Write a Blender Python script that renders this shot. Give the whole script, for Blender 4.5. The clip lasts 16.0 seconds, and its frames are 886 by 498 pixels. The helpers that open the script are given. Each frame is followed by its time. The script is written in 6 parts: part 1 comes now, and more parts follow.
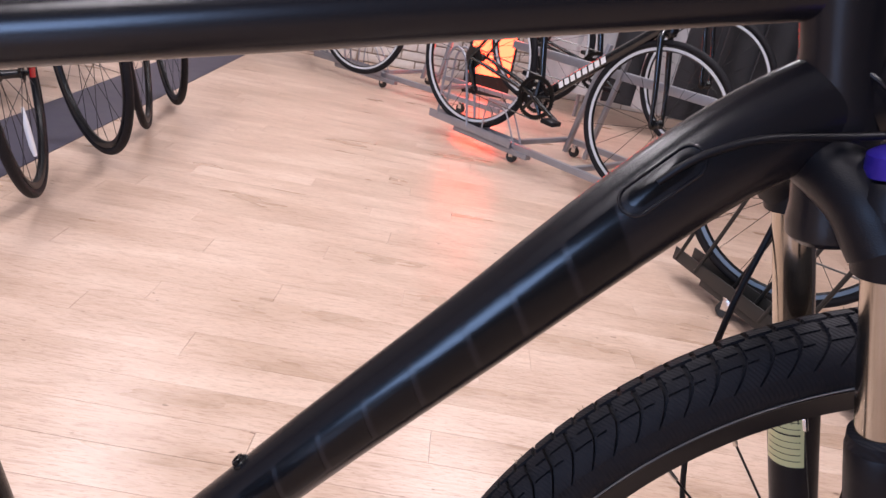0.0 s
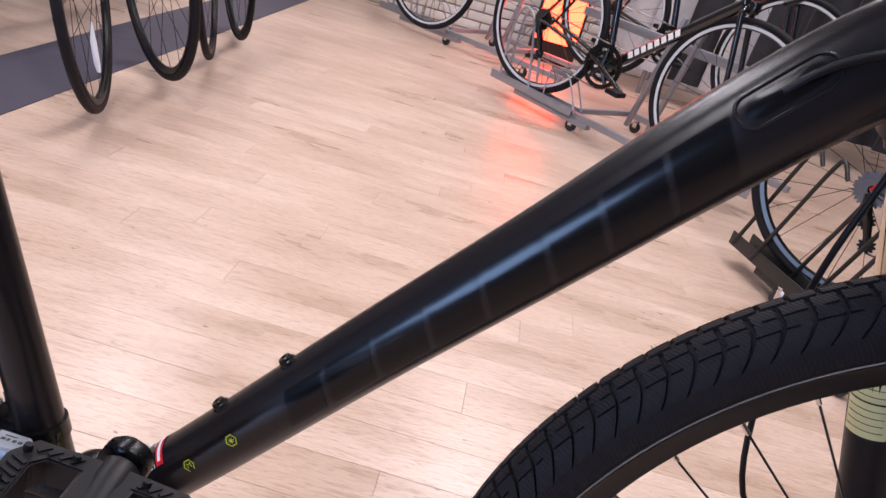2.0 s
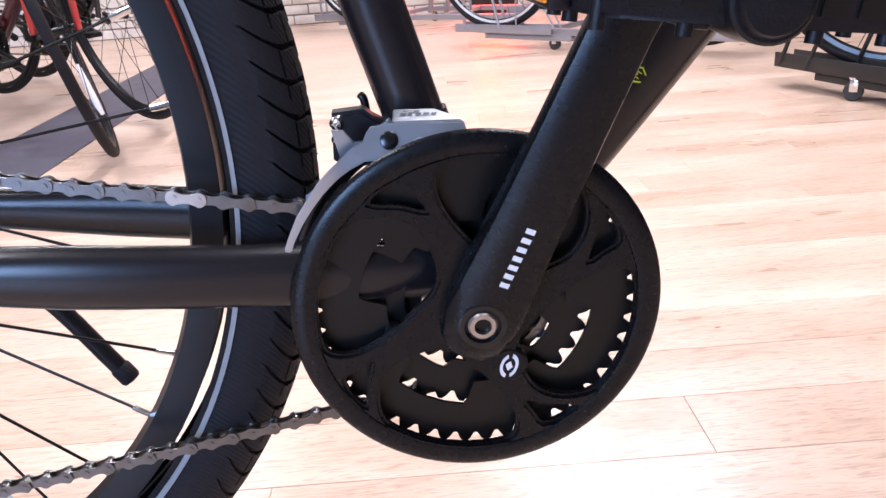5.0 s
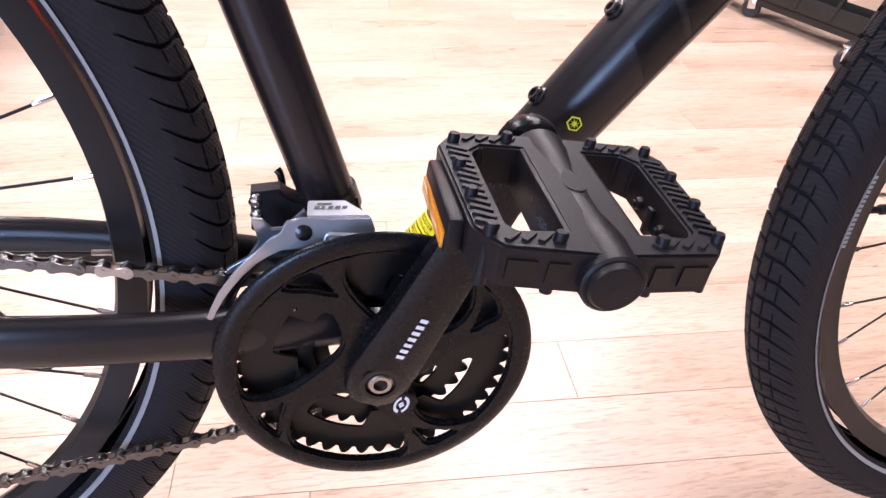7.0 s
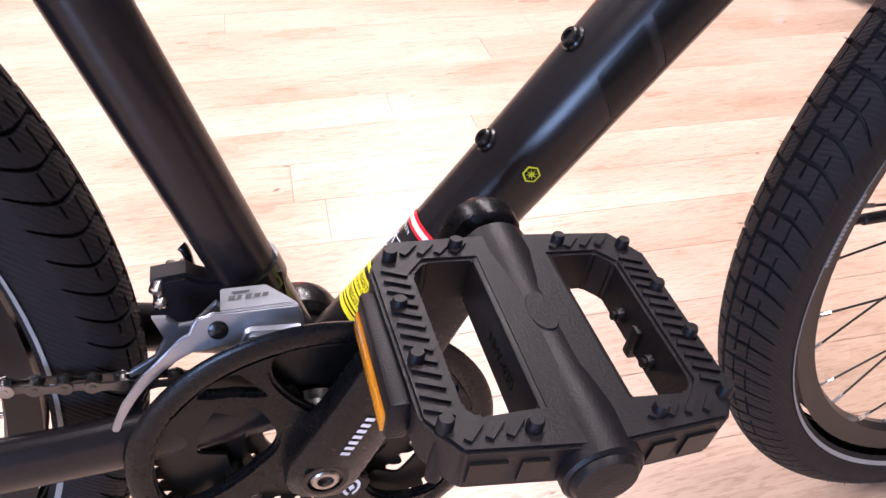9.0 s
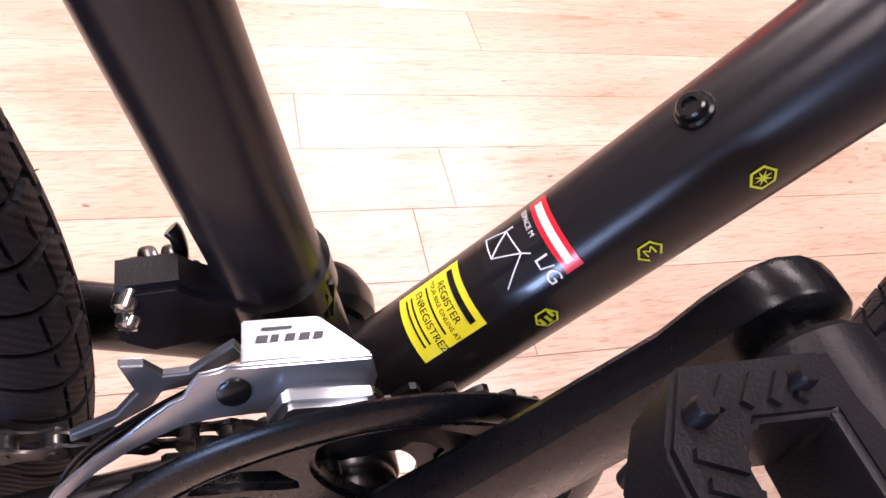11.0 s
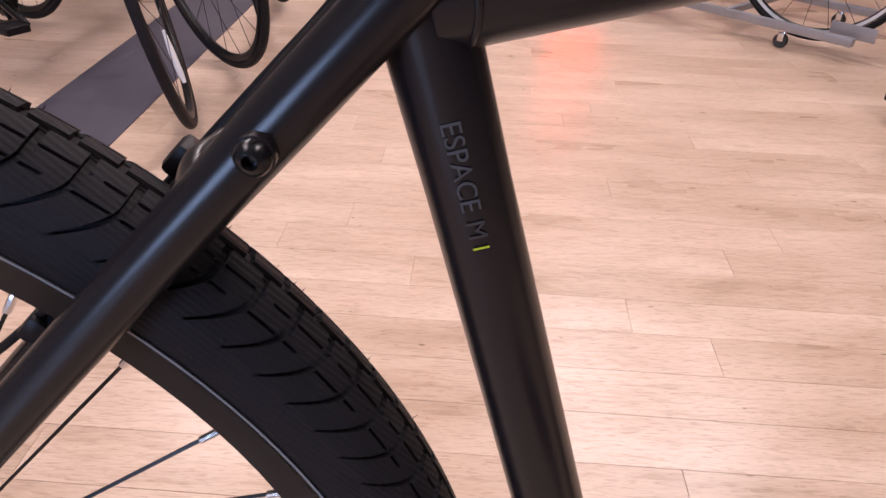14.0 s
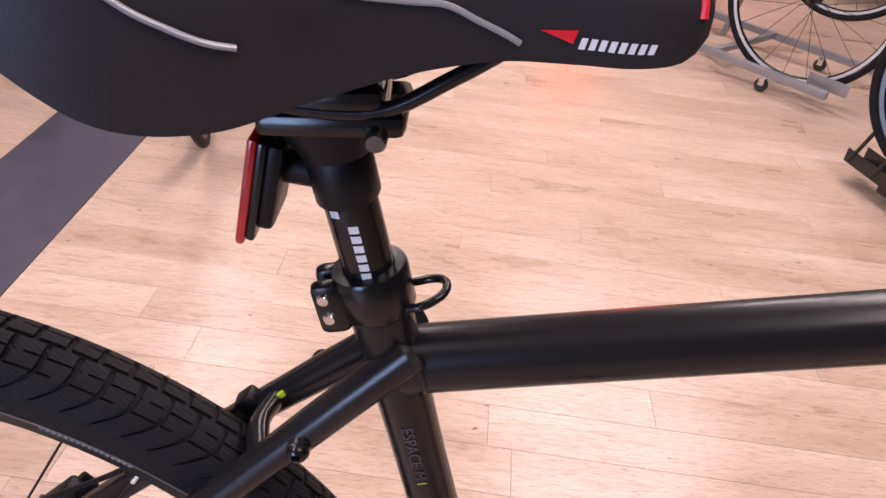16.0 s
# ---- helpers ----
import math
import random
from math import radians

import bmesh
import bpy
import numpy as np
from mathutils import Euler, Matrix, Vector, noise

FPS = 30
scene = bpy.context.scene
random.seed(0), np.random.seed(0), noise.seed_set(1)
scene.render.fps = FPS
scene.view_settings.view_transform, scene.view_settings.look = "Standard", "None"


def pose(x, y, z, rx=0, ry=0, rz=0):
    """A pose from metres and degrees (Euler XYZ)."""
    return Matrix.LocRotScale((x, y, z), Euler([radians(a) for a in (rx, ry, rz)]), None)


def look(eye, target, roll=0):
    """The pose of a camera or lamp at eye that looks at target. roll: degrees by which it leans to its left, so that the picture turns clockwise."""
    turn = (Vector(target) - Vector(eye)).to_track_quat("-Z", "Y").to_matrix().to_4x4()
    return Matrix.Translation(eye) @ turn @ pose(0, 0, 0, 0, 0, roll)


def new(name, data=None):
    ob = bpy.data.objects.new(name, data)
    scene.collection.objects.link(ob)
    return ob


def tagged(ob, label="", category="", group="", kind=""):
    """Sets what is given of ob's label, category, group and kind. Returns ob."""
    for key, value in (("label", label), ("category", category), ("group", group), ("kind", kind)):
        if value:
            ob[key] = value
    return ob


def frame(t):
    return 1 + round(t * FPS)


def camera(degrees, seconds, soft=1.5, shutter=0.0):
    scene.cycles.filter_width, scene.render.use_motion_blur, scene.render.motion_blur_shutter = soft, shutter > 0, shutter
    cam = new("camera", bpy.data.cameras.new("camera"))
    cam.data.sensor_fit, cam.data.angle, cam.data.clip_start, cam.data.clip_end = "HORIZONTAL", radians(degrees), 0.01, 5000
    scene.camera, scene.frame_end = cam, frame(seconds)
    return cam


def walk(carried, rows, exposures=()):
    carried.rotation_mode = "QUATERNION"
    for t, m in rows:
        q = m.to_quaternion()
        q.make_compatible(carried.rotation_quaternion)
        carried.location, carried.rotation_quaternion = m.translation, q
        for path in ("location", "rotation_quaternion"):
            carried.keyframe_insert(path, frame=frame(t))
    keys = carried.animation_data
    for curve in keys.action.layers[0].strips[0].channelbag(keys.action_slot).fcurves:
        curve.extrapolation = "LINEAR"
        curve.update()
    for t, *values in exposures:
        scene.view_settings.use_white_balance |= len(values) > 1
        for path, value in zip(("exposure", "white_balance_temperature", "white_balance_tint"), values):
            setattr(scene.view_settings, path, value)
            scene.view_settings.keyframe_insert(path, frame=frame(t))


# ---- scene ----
cam = camera(60.8, 16.0)
PATH = [
    (0, (0.227, -0.447, 0.900), (0.367, 1.407, 0.163), 11.3),
    (0.5, (0.231, -0.429, 0.842), (0.273, 1.419, 0.079), 15.7),
    (1, (0.229, -0.424, 0.833), (0.262, 1.405, 0.025), 16.7),
    (1.5, (0.228, -0.424, 0.835), (0.270, 1.397, 0.011), 16.7),
    (2, (0.216, -0.430, 0.843), (0.268, 1.388, 0.011), 16.2),
    (2.5, (0.187, -0.449, 0.844), (0.213, 1.355, -0.020), 14.3),
    (3, (0.128, -0.461, 0.807), (0.094, 1.322, -0.098), 8.8),
    (3.5, (0.040, -0.470, 0.698), (0.019, 1.311, -0.212), 0.4),
    (4, (-0.031, -0.461, 0.569), (0.056, 1.335, -0.308), -3.2),
    (4.2, (-0.034, -0.450, 0.525), (0.063, 1.370, -0.298), -4.5),
    (6.3, (-0.033, -0.413, 0.514), (0.087, 1.439, -0.231), -2.6),
    (6.5, (-0.035, -0.418, 0.551), (0.126, 1.384, -0.300), -1.6),
    (7, (-0.029, -0.413, 0.660), (0.292, 1.211, -0.463), 2.4),
    (7.5, (-0.008, -0.367, 0.678), (0.475, 1.165, -0.514), 5.1),
    (8, (0.008, -0.339, 0.669), (0.435, 1.174, -0.567), 3.3),
    (8.5, (0.010, -0.330, 0.673), (0.405, 1.170, -0.589), 1.7),
    (9, (-0.006, -0.313, 0.686), (0.426, 1.160, -0.596), 1.9),
    (9.5, (-0.040, -0.245, 0.661), (0.502, 1.158, -0.657), 5.9),
    (9.7, (-0.031, -0.204, 0.650), (0.482, 1.097, -0.780), 7.1),
    (11.8, (-0.047, -0.154, 0.609), (0.604, 1.054, -0.847), 17.7),
    (12, (-0.047, -0.159, 0.614), (0.596, 1.061, -0.835), 17.1),
    (12.5, (-0.058, -0.202, 0.690), (0.555, 1.096, -0.703), 15.0),
    (13, (-0.080, -0.252, 0.775), (0.266, 1.277, -0.465), 8.8),
    (13.5, (-0.100, -0.257, 0.831), (0.006, 1.389, -0.299), 4.1),
    (14, (-0.111, -0.245, 0.839), (-0.114, 1.450, -0.222), 2.2),
    (14.5, (-0.120, -0.241, 0.842), (-0.129, 1.474, -0.188), 2.6),
    (15, (-0.122, -0.249, 0.853), (-0.134, 1.464, -0.181), 3.0),
    (15.5, (-0.120, -0.282, 0.944), (-0.085, 1.407, -0.126), 6.3),
    (16, (-0.108, -0.317, 1.078), (-0.079, 1.333, -0.052), 7.1),
]
EXPOSURES = [(0, -0.78, 6100, 20), (3, -0.80, 5900, 17), (4, -0.30, 5680, 15), (6.3, -0.02, 6200, 22), (9.7, -0.12, 6380, 25), (12.4, -0.24, 6780, 31), (13.2, -0.88, 6620, 26), (14, -0.93, 6620, 26), (14.6, -0.87, 6620, 26), (16, -0.83, 6650, 27)]
walk(cam, [(t, look(eye, target, roll)) for t, eye, target, roll in PATH], EXPOSURES)

# ---- light ----
world = bpy.data.worlds.new("world")
scene.world = world
world.use_nodes = True
world.node_tree.nodes["Background"].inputs[0].default_value = (0.9, 0.95, 1.0, 1)
world.node_tree.nodes["Background"].inputs[1].default_value = 0.15


def area(name, at, target, sx, sy, watts, colour):
    data = bpy.data.lights.new(name, "AREA")
    data.shape, data.size, data.size_y, data.energy, data.color = "RECTANGLE", sx, sy, watts, colour
    ob = new(name, data)
    ob.matrix_world = look(at, target)
    return ob


CEIL = 3.0
for n, (lx, ly) in enumerate(((-1.6, -0.6), (0.9, -0.6), (-1.6, 1.6), (0.9, 1.6), (-1.6, 3.8), (0.9, 3.8))):
    area("ceiling_lamp_light", (lx, ly, CEIL - 0.07), (lx, ly + 0.001, 0), 0.40, 1.6, 70, (1.0, 0.945, 0.90))
area("shop_window_light", (-2.15, -3.45, 1.15), (-0.6, 0, 0.8), 1.4, 1.35, 165, (0.42, 0.64, 1.0))
area("spot_lamp_light", (1.62, 3.25, CEIL - 0.12), (1.1, 2.2, 0), 0.25, 0.25, 34, (1.0, 0.97, 0.93))


# ---- materials ----
def material(name, colour, rough=0.5, metal=0.0, coat=0.0, noise_scale=0.0, noise_amount=0.0, bump=0.0, bump_scale=200.0,
             emission=0.0, rough_var=0.0, coat_rough=0.1, spec=0.5):
    m = bpy.data.materials.new(name)
    m.use_nodes = True
    t = m.node_tree
    b = t.nodes["Principled BSDF"]
    b.inputs["Base Color"].default_value = (*colour, 1)
    b.inputs["Roughness"].default_value = rough
    b.inputs["Metallic"].default_value = metal
    b.inputs["Coat Weight"].default_value = coat
    b.inputs["Specular IOR Level"].default_value = spec
    b.inputs["Coat Roughness"].default_value = coat_rough
    if emission:
        b.inputs["Emission Color"].default_value = (*colour, 1)
        b.inputs["Emission Strength"].default_value = emission
    co = t.nodes.new("ShaderNodeTexCoord")
    if noise_amount:
        n = t.nodes.new("ShaderNodeTexNoise")
        n.inputs["Scale"].default_value = noise_scale
        n.inputs["Detail"].default_value = 6
        t.links.new(co.outputs["Object"], n.inputs["Vector"])
        r = t.nodes.new("ShaderNodeMapRange")
        r.inputs[3].default_value, r.inputs[4].default_value = 1 - noise_amount, 1 + noise_amount
        t.links.new(n.outputs["Fac"], r.inputs[0])
        mul = t.nodes.new("ShaderNodeVectorMath")
        mul.operation = "SCALE"
        mul.inputs[0].default_value = colour
        t.links.new(r.outputs[0], mul.inputs["Scale"])
        t.links.new(mul.outputs[0], b.inputs["Base Color"])
        if rough_var:
            q = t.nodes.new("ShaderNodeMapRange")
            q.inputs[3].default_value, q.inputs[4].default_value = rough - rough_var, rough + rough_var
            t.links.new(n.outputs["Fac"], q.inputs[0])
            t.links.new(q.outputs[0], b.inputs["Roughness"])
    if bump:
        n2 = t.nodes.new("ShaderNodeTexNoise")
        n2.inputs["Scale"].default_value = bump_scale
        n2.inputs["Detail"].default_value = 4
        t.links.new(co.outputs["Object"], n2.inputs["Vector"])
        bp = t.nodes.new("ShaderNodeBump")
        bp.inputs["Strength"].default_value = bump
        bp.inputs["Distance"].default_value = 0.001
        t.links.new(n2.outputs["Fac"], bp.inputs["Height"])
        t.links.new(bp.outputs[0], b.inputs["Normal"])
    return m


def plank_material(name, per_island):
    """Light oak vinyl planks: long grain, slow cloudy tone, dark knots and pores, a tone of its own per plank."""
    m = bpy.data.materials.new(name)
    m.use_nodes = True
    t = m.node_tree
    b = t.nodes["Principled BSDF"]
    co = t.nodes.new("ShaderNodeTexCoord")
    if per_island:
        rnd = t.nodes.new("ShaderNodeNewGeometry").outputs["Random Per Island"]
    else:
        rnd = t.nodes.new("ShaderNodeObjectInfo").outputs["Random"]
    geo = t.nodes.new("ShaderNodeNewGeometry")
    off = t.nodes.new("ShaderNodeVectorMath")
    off.operation = "SCALE"
    off.inputs[0].default_value = (7.3, 3.1, 5.7)
    t.links.new(rnd, off.inputs["Scale"])
    add = t.nodes.new("ShaderNodeVectorMath")
    t.links.new(geo.outputs["Position"], add.inputs[0])
    t.links.new(off.outputs[0], add.inputs[1])

    def stretched(sx, sy, detail, scale=1.0, distort=0.0):
        mp = t.nodes.new("ShaderNodeMapping")
        mp.inputs["Scale"].default_value = (sx, sy, 1)
        t.links.new(add.outputs[0], mp.inputs["Vector"])
        n = t.nodes.new("ShaderNodeTexNoise")
        n.inputs["Scale"].default_value = scale
        n.inputs["Detail"].default_value = detail
        n.inputs["Distortion"].default_value = distort
        t.links.new(mp.outputs[0], n.inputs["Vector"])
        return n.outputs["Fac"]

    grain = stretched(14, 95, 9, 1.0, 0.9)
    cloud = stretched(2.2, 7, 3)
    rings = stretched(5, 26, 2, 1.0, 2.2)
    knots = stretched(26, 60, 1)
    pores = stretched(45, 380, 3, 1.0, 0.5)

    def ramp(fac, stops):
        r = t.nodes.new("ShaderNodeValToRGB")
        e = r.color_ramp.elements
        while len(e) < len(stops):
            e.new(0.5)
        for el, (p, c) in zip(e, stops):
            el.position, el.color = p, (*c, 1)
        t.links.new(fac, r.inputs[0])
        return r.outputs[0]

    def mix(kind, fac, a, c):
        x = t.nodes.new("ShaderNodeMix")
        x.data_type, x.blend_type = "RGBA", kind
        x.inputs[0].default_value = fac
        t.links.new(a, x.inputs[6])
        t.links.new(c, x.inputs[7])
        return x.outputs[2]

    base = ramp(cloud, [(0.3, (0.49, 0.356, 0.268)), (0.55, (0.61, 0.460, 0.367)), (0.75, (0.69, 0.548, 0.452))])
    col = mix("MULTIPLY", 0.56, base, ramp(grain, [(0.32, (0.73, 0.67, 0.60)), (0.5, (1, 1, 1)), (0.7, (1.0, 0.97, 0.93))]))
    col = mix("MULTIPLY", 0.28, col, ramp(rings, [(0.38, (0.78, 0.70, 0.62)), (0.47, (1, 1, 1)), (0.55, (0.9, 0.85, 0.8)), (0.62, (1, 1, 1))]))
    col = mix("MULTIPLY", 0.5, col, ramp(pores, [(0.34, (0.6, 0.5, 0.42)), (0.46, (1, 1, 1))]))
    col = mix("MULTIPLY", 0.8, col, ramp(knots, [(0.19, (0.25, 0.18, 0.14)), (0.235, (1, 1, 1))]))
    col = mix("MULTIPLY", 1.0, col, ramp(rnd, [(0.0, (0.92, 0.90, 0.88)), (1.0, (1.0, 1.0, 1.0))]))
    t.links.new(col, b.inputs["Base Color"])
    rr = t.nodes.new("ShaderNodeMapRange")
    rr.inputs[3].default_value, rr.inputs[4].default_value = 0.23, 0.36
    t.links.new(cloud, rr.inputs[0])
    t.links.new(rr.outputs[0], b.inputs["Roughness"])
    bp = t.nodes.new("ShaderNodeBump")
    bp.inputs["Strength"].default_value, bp.inputs["Distance"].default_value = 0.25, 0.0006
    t.links.new(grain, bp.inputs["Height"])
    t.links.new(bp.outputs[0], b.inputs["Normal"])
    return m


M = {
    "frame": material("frame_paint", (0.0100, 0.0085, 0.0098), 0.27, 0.0, 0.0, 900, 0.12, 0.03, 2500, spec=0.38),
    "gloss": material("gloss_decal", (0.0045, 0.0042, 0.0048), 0.20, 0.0, 0.0, spec=0.28),
    "rubber": material("tyre_rubber", (0.0125, 0.0118, 0.014), 0.6, 0, 0, 60, 0.25, 0.3, 1400, rough_var=0.08, spec=0.14),
    "plastic": material("black_plastic", (0.0065, 0.0058, 0.0075), 0.42, 0, 0, 50, 0.2, 0.2, 1100, rough_var=0.1, spec=0.24),
    "anod": material("black_anodised", (0.005, 0.005, 0.0055), 0.24, 0.0, 0.0, 40, 0.2, 0.02, 900, rough_var=0.06, spec=0.45),
    "crank": material("crank_paint", (0.0030, 0.0032, 0.0042), 0.28, 0, 0.0, 300, 0.15, 0.03, 1500, rough_var=0.05, spec=0.24),
    "ring": material("chainring_black", (0.003, 0.003, 0.003), 0.35, 0.0, 0, 80, 0.3, rough_var=0.08, spec=0.3),
    "spoke": material("black_spoke", (0.012, 0.012, 0.012), 0.35, 0.6),
    "linksteel": material("link_steel", (0.42, 0.40, 0.38), 0.3, 1.0, 0, 120, 0.2, rough_var=0.08),
    "steel": material("chain_steel", (0.15, 0.145, 0.14), 0.32, 1.0, 0, 120, 0.25, rough_var=0.1),
    "bright": material("bright_steel", (0.72, 0.70, 0.68), 0.2, 1.0, 0, 80, 0.1),
    "chrome": material("chrome_stanchion", (0.52, 0.47, 0.40), 0.16, 1.0, 0, 30, 0.1),
    "silver": material("silver_alloy", (0.40, 0.43, 0.48), 0.30, 0.92, 0, 60, 0.08, rough_var=0.05),
    "reflective": material("reflective_line", (0.25, 0.26, 0.27), 0.45, 0.0, 0, 200, 0.1),
    "amber": material("amber_reflector", (0.75, 0.28, 0.015), 0.2, 0, 0.6, 700, 0.35),
    "red": material("red_reflector", (0.55, 0.015, 0.015), 0.22, 0, 0.6, 700, 0.25),
    "lime": material("lime_decal", (0.50, 0.62, 0.02), 0.4),
    "yellow": material("yellow_sticker", (0.80, 0.76, 0.03), 0.35, 0, 0.3),
    "cream": material("cream_label", (0.62, 0.56, 0.26), 0.35, 0, 0.3),
    "sticker_black": material("sticker_black", (0.008, 0.008, 0.01), 0.22, 0, 0.5),
    "sticker_red": material("sticker_red", (0.72, 0.02, 0.03), 0.25, 0, 0.5),
    "white": material("white_print", (0.75, 0.75, 0.76), 0.4),
    "dim": material("grey_print", (0.070, 0.070, 0.073), 0.5, spec=0.2),
    "faint": material("faint_print", (0.034, 0.034, 0.036), 0.4),
    "vinyl": material("saddle_vinyl", (0.021, 0.0175, 0.020), 0.46, 0, 0, 30, 0.15, 0.15, 1600, rough_var=0.06, spec=0.3),
    "piping": material("silver_piping", (0.32, 0.32, 0.34), 0.35, 0.3),
    "mat": material("dark_floor_strip", (0.052, 0.047, 0.070), 0.5, 0, 0, 14, 0.35, 0.15, 300, rough_var=0.1),
    "rack": material("rack_grey_paint", (0.33, 0.33, 0.36), 0.35, 0.5, 0, 20, 0.15, rough_var=0.08),
    "rackblack": material("rack_black_paint", (0.012, 0.012, 0.012), 0.5, 0, 0, 20, 0.3, rough_var=0.1),
    "caster": material("caster_rubber", (0.02, 0.02, 0.02), 0.5),
    "plaster": material("ceiling_paint", (0.16, 0.155, 0.15), 0.8, 0, 0, 3, 0.06, 0.2, 60),
    "wall": material("wall_paint", (0.17, 0.165, 0.16), 0.7, 0, 0, 2, 0.08, 0.2, 80),
    "darkwall": material("dark_wall_paint", (0.06, 0.055, 0.06), 0.7, 0, 0, 2, 0.15, 0.2, 80),
    "brick": material("white_painted_brick", (0.66, 0.60, 0.56), 0.6, 0, 0, 25, 0.15, 0.6, 120),
    "mortar": material("mortar", (0.36, 0.29, 0.24), 0.9, 0, 0, 30, 0.2),
    "glow": material("orange_light_panel", (1.0, 0.055, 0.018), 0.4, emission=20.0),
    "diffuser": material("lamp_diffuser", (1.0, 0.95, 0.88), 0.5, emission=4.0),
    "bikeblack": material("bike_black", (0.008, 0.008, 0.009), 0.22, 0, 0.5),
    "bikered": material("bike_red", (0.38, 0.012, 0.012), 0.22, 0, 0.6),
    "bikedark": material("bike_dark_red", (0.06, 0.008, 0.010), 0.22, 0, 0.6),
    "rimblack": material("rim_black", (0.007, 0.007, 0.008), 0.34, 0.0, 0.0, 50, 0.2, spec=0.25),
    "rimwhite": material("rim_white_band", (0.55, 0.58, 0.62), 0.35),
    "rimblue": material("rim_blue_band", (0.15, 0.21, 0.29), 0.3),
    "tag": material("price_tag", (0.75, 0.75, 0.72), 0.6),
    "cloth": material("grey_cloth", (0.45, 0.44, 0.45), 0.9, 0, 0, 12, 0.2, 0.5, 200),
    "clothdark": material("dark_cloth", (0.02, 0.02, 0.024), 0.9, 0, 0, 12, 0.3, 0.5, 200),
    "purple": material("purple_cap", (0.05, 0.03, 0.4), 0.3, 0.6),
    "plate": material("stand_grey_paint", (0.20, 0.21, 0.23), 0.45, 0.2, 0, 15, 0.15, rough_var=0.08),
    "oakA": plank_material("oak_plank", False),
    "oakB": plank_material("oak_plank_far", True),
}


def hatch(m):
    """Fine slanting ribs pressed into the rubber."""
    t = m.node_tree
    b = t.nodes["Principled BSDF"]
    co = t.nodes.new("ShaderNodeTexCoord")
    w = t.nodes.new("ShaderNodeTexWave")
    w.bands_direction = "DIAGONAL"
    w.inputs["Scale"].default_value = 150
    t.links.new(co.outputs["Object"], w.inputs["Vector"])
    bp = t.nodes.new("ShaderNodeBump")
    bp.inputs["Strength"].default_value, bp.inputs["Distance"].default_value = 0.4, 0.0006
    t.links.new(w.outputs["Fac"], bp.inputs["Height"])
    t.links.new(b.inputs["Normal"].links[0].from_socket, bp.inputs["Normal"])
    t.links.new(bp.outputs[0], b.inputs["Normal"])


hatch(M["rubber"])


# ---- mesh helpers ----
def part(name, bm, mat, parent=None, label="", smooth=True):
    me = bpy.data.meshes.new(name)
    bm.to_mesh(me)
    bm.free()
    me.materials.append(M[mat])
    if smooth:
        for p in me.polygons:
            p.use_smooth = True
        me.set_sharp_from_angle(angle=radians(38))
    ob = new(name, me)
    if parent is not None:
        ob.parent = parent
    if label:
        ob["label"] = label
    return ob


def empty(name, label, category, group="", kind=""):
    return tagged(new(name), label, category, group, kind)


def V(*a):
    return Vector(a)


def box(bm, c, s, rot=None, bevel=0.0):
    """A box of full size s at c, turned by rot, with bevelled edges."""
    r = bmesh.ops.create_cube(bm, size=1.0)["verts"]
    bmesh.ops.scale(bm, vec=s, verts=r)
    if bevel:
        e = list({e for v in r for e in v.link_edges})
        out = bmesh.ops.bevel(bm, geom=e, offset=bevel, segments=2, affect="EDGES", profile=0.5)
        r = list({v for f in out["faces"] for v in f.verts} | {v for v in r if v.is_valid})
    m = Matrix.Translation(c) @ (rot.to_4x4() if rot is not None else Matrix.Identity(4))
    bmesh.ops.transform(bm, matrix=m, verts=r)
    return bm


def tube(bm, pts, radii, seg=20, caps=True, flat=None, up=None):
    """A swept tube. radii: one, or one a point. flat: the side-to-side radius (one a point) where the section is oval; up: its tall way."""
    pts = [Vector(p) for p in pts]
    n = len(pts)
    radii = list(radii) if hasattr(radii, "__len__") else [radii] * n
    flat = list(flat) if flat is not None and hasattr(flat, "__len__") else ([flat] * n if flat else radii)
    rings, side = [], None
    for i, p in enumerate(pts):
        d = (pts[min(i + 1, n - 1)] - pts[max(i - 1, 0)]).normalized()
        if up is not None:
            side = d.cross(Vector(up)).normalized()
        elif side is None:
            side = d.cross(V(0, 0, 1) if abs(d.z) < 0.9 else V(0, 1, 0)).normalized()
        else:
            side = (side - d * side.dot(d)).normalized()
        top = side.cross(d)
        rings.append([bm.verts.new(p + side * (flat[i] * math.cos(a)) + top * (radii[i] * math.sin(a)))
                      for a in (2 * math.pi * k / seg for k in range(seg))])
    for a, b in zip(rings, rings[1:]):
        for k in range(seg):
            bm.faces.new((a[k], a[(k + 1) % seg], b[(k + 1) % seg], b[k]))
    if caps:
        bm.faces.new(rings[0][::-1])
        bm.faces.new(rings[-1])
    return bm


def smooth_path(pts, n=24):
    """A smooth curve through points (Catmull-Rom)."""
    pts = [Vector(p) for p in pts]
    q = [2 * pts[0] - pts[1], *pts, 2 * pts[-1] - pts[-2]]
    out = []
    for i in range(len(pts) - 1):
        a, b, c, d = q[i:i + 4]
        m = max(2, n // (len(pts) - 1))
        for k in range(m):
            t = k / m
            out.append(0.5 * ((2 * b) + (c - a) * t + (2 * a - 5 * b + 4 * c - d) * t * t + (3 * b - a - 3 * c + d) * t ** 3))
    return [*out, pts[-1]]


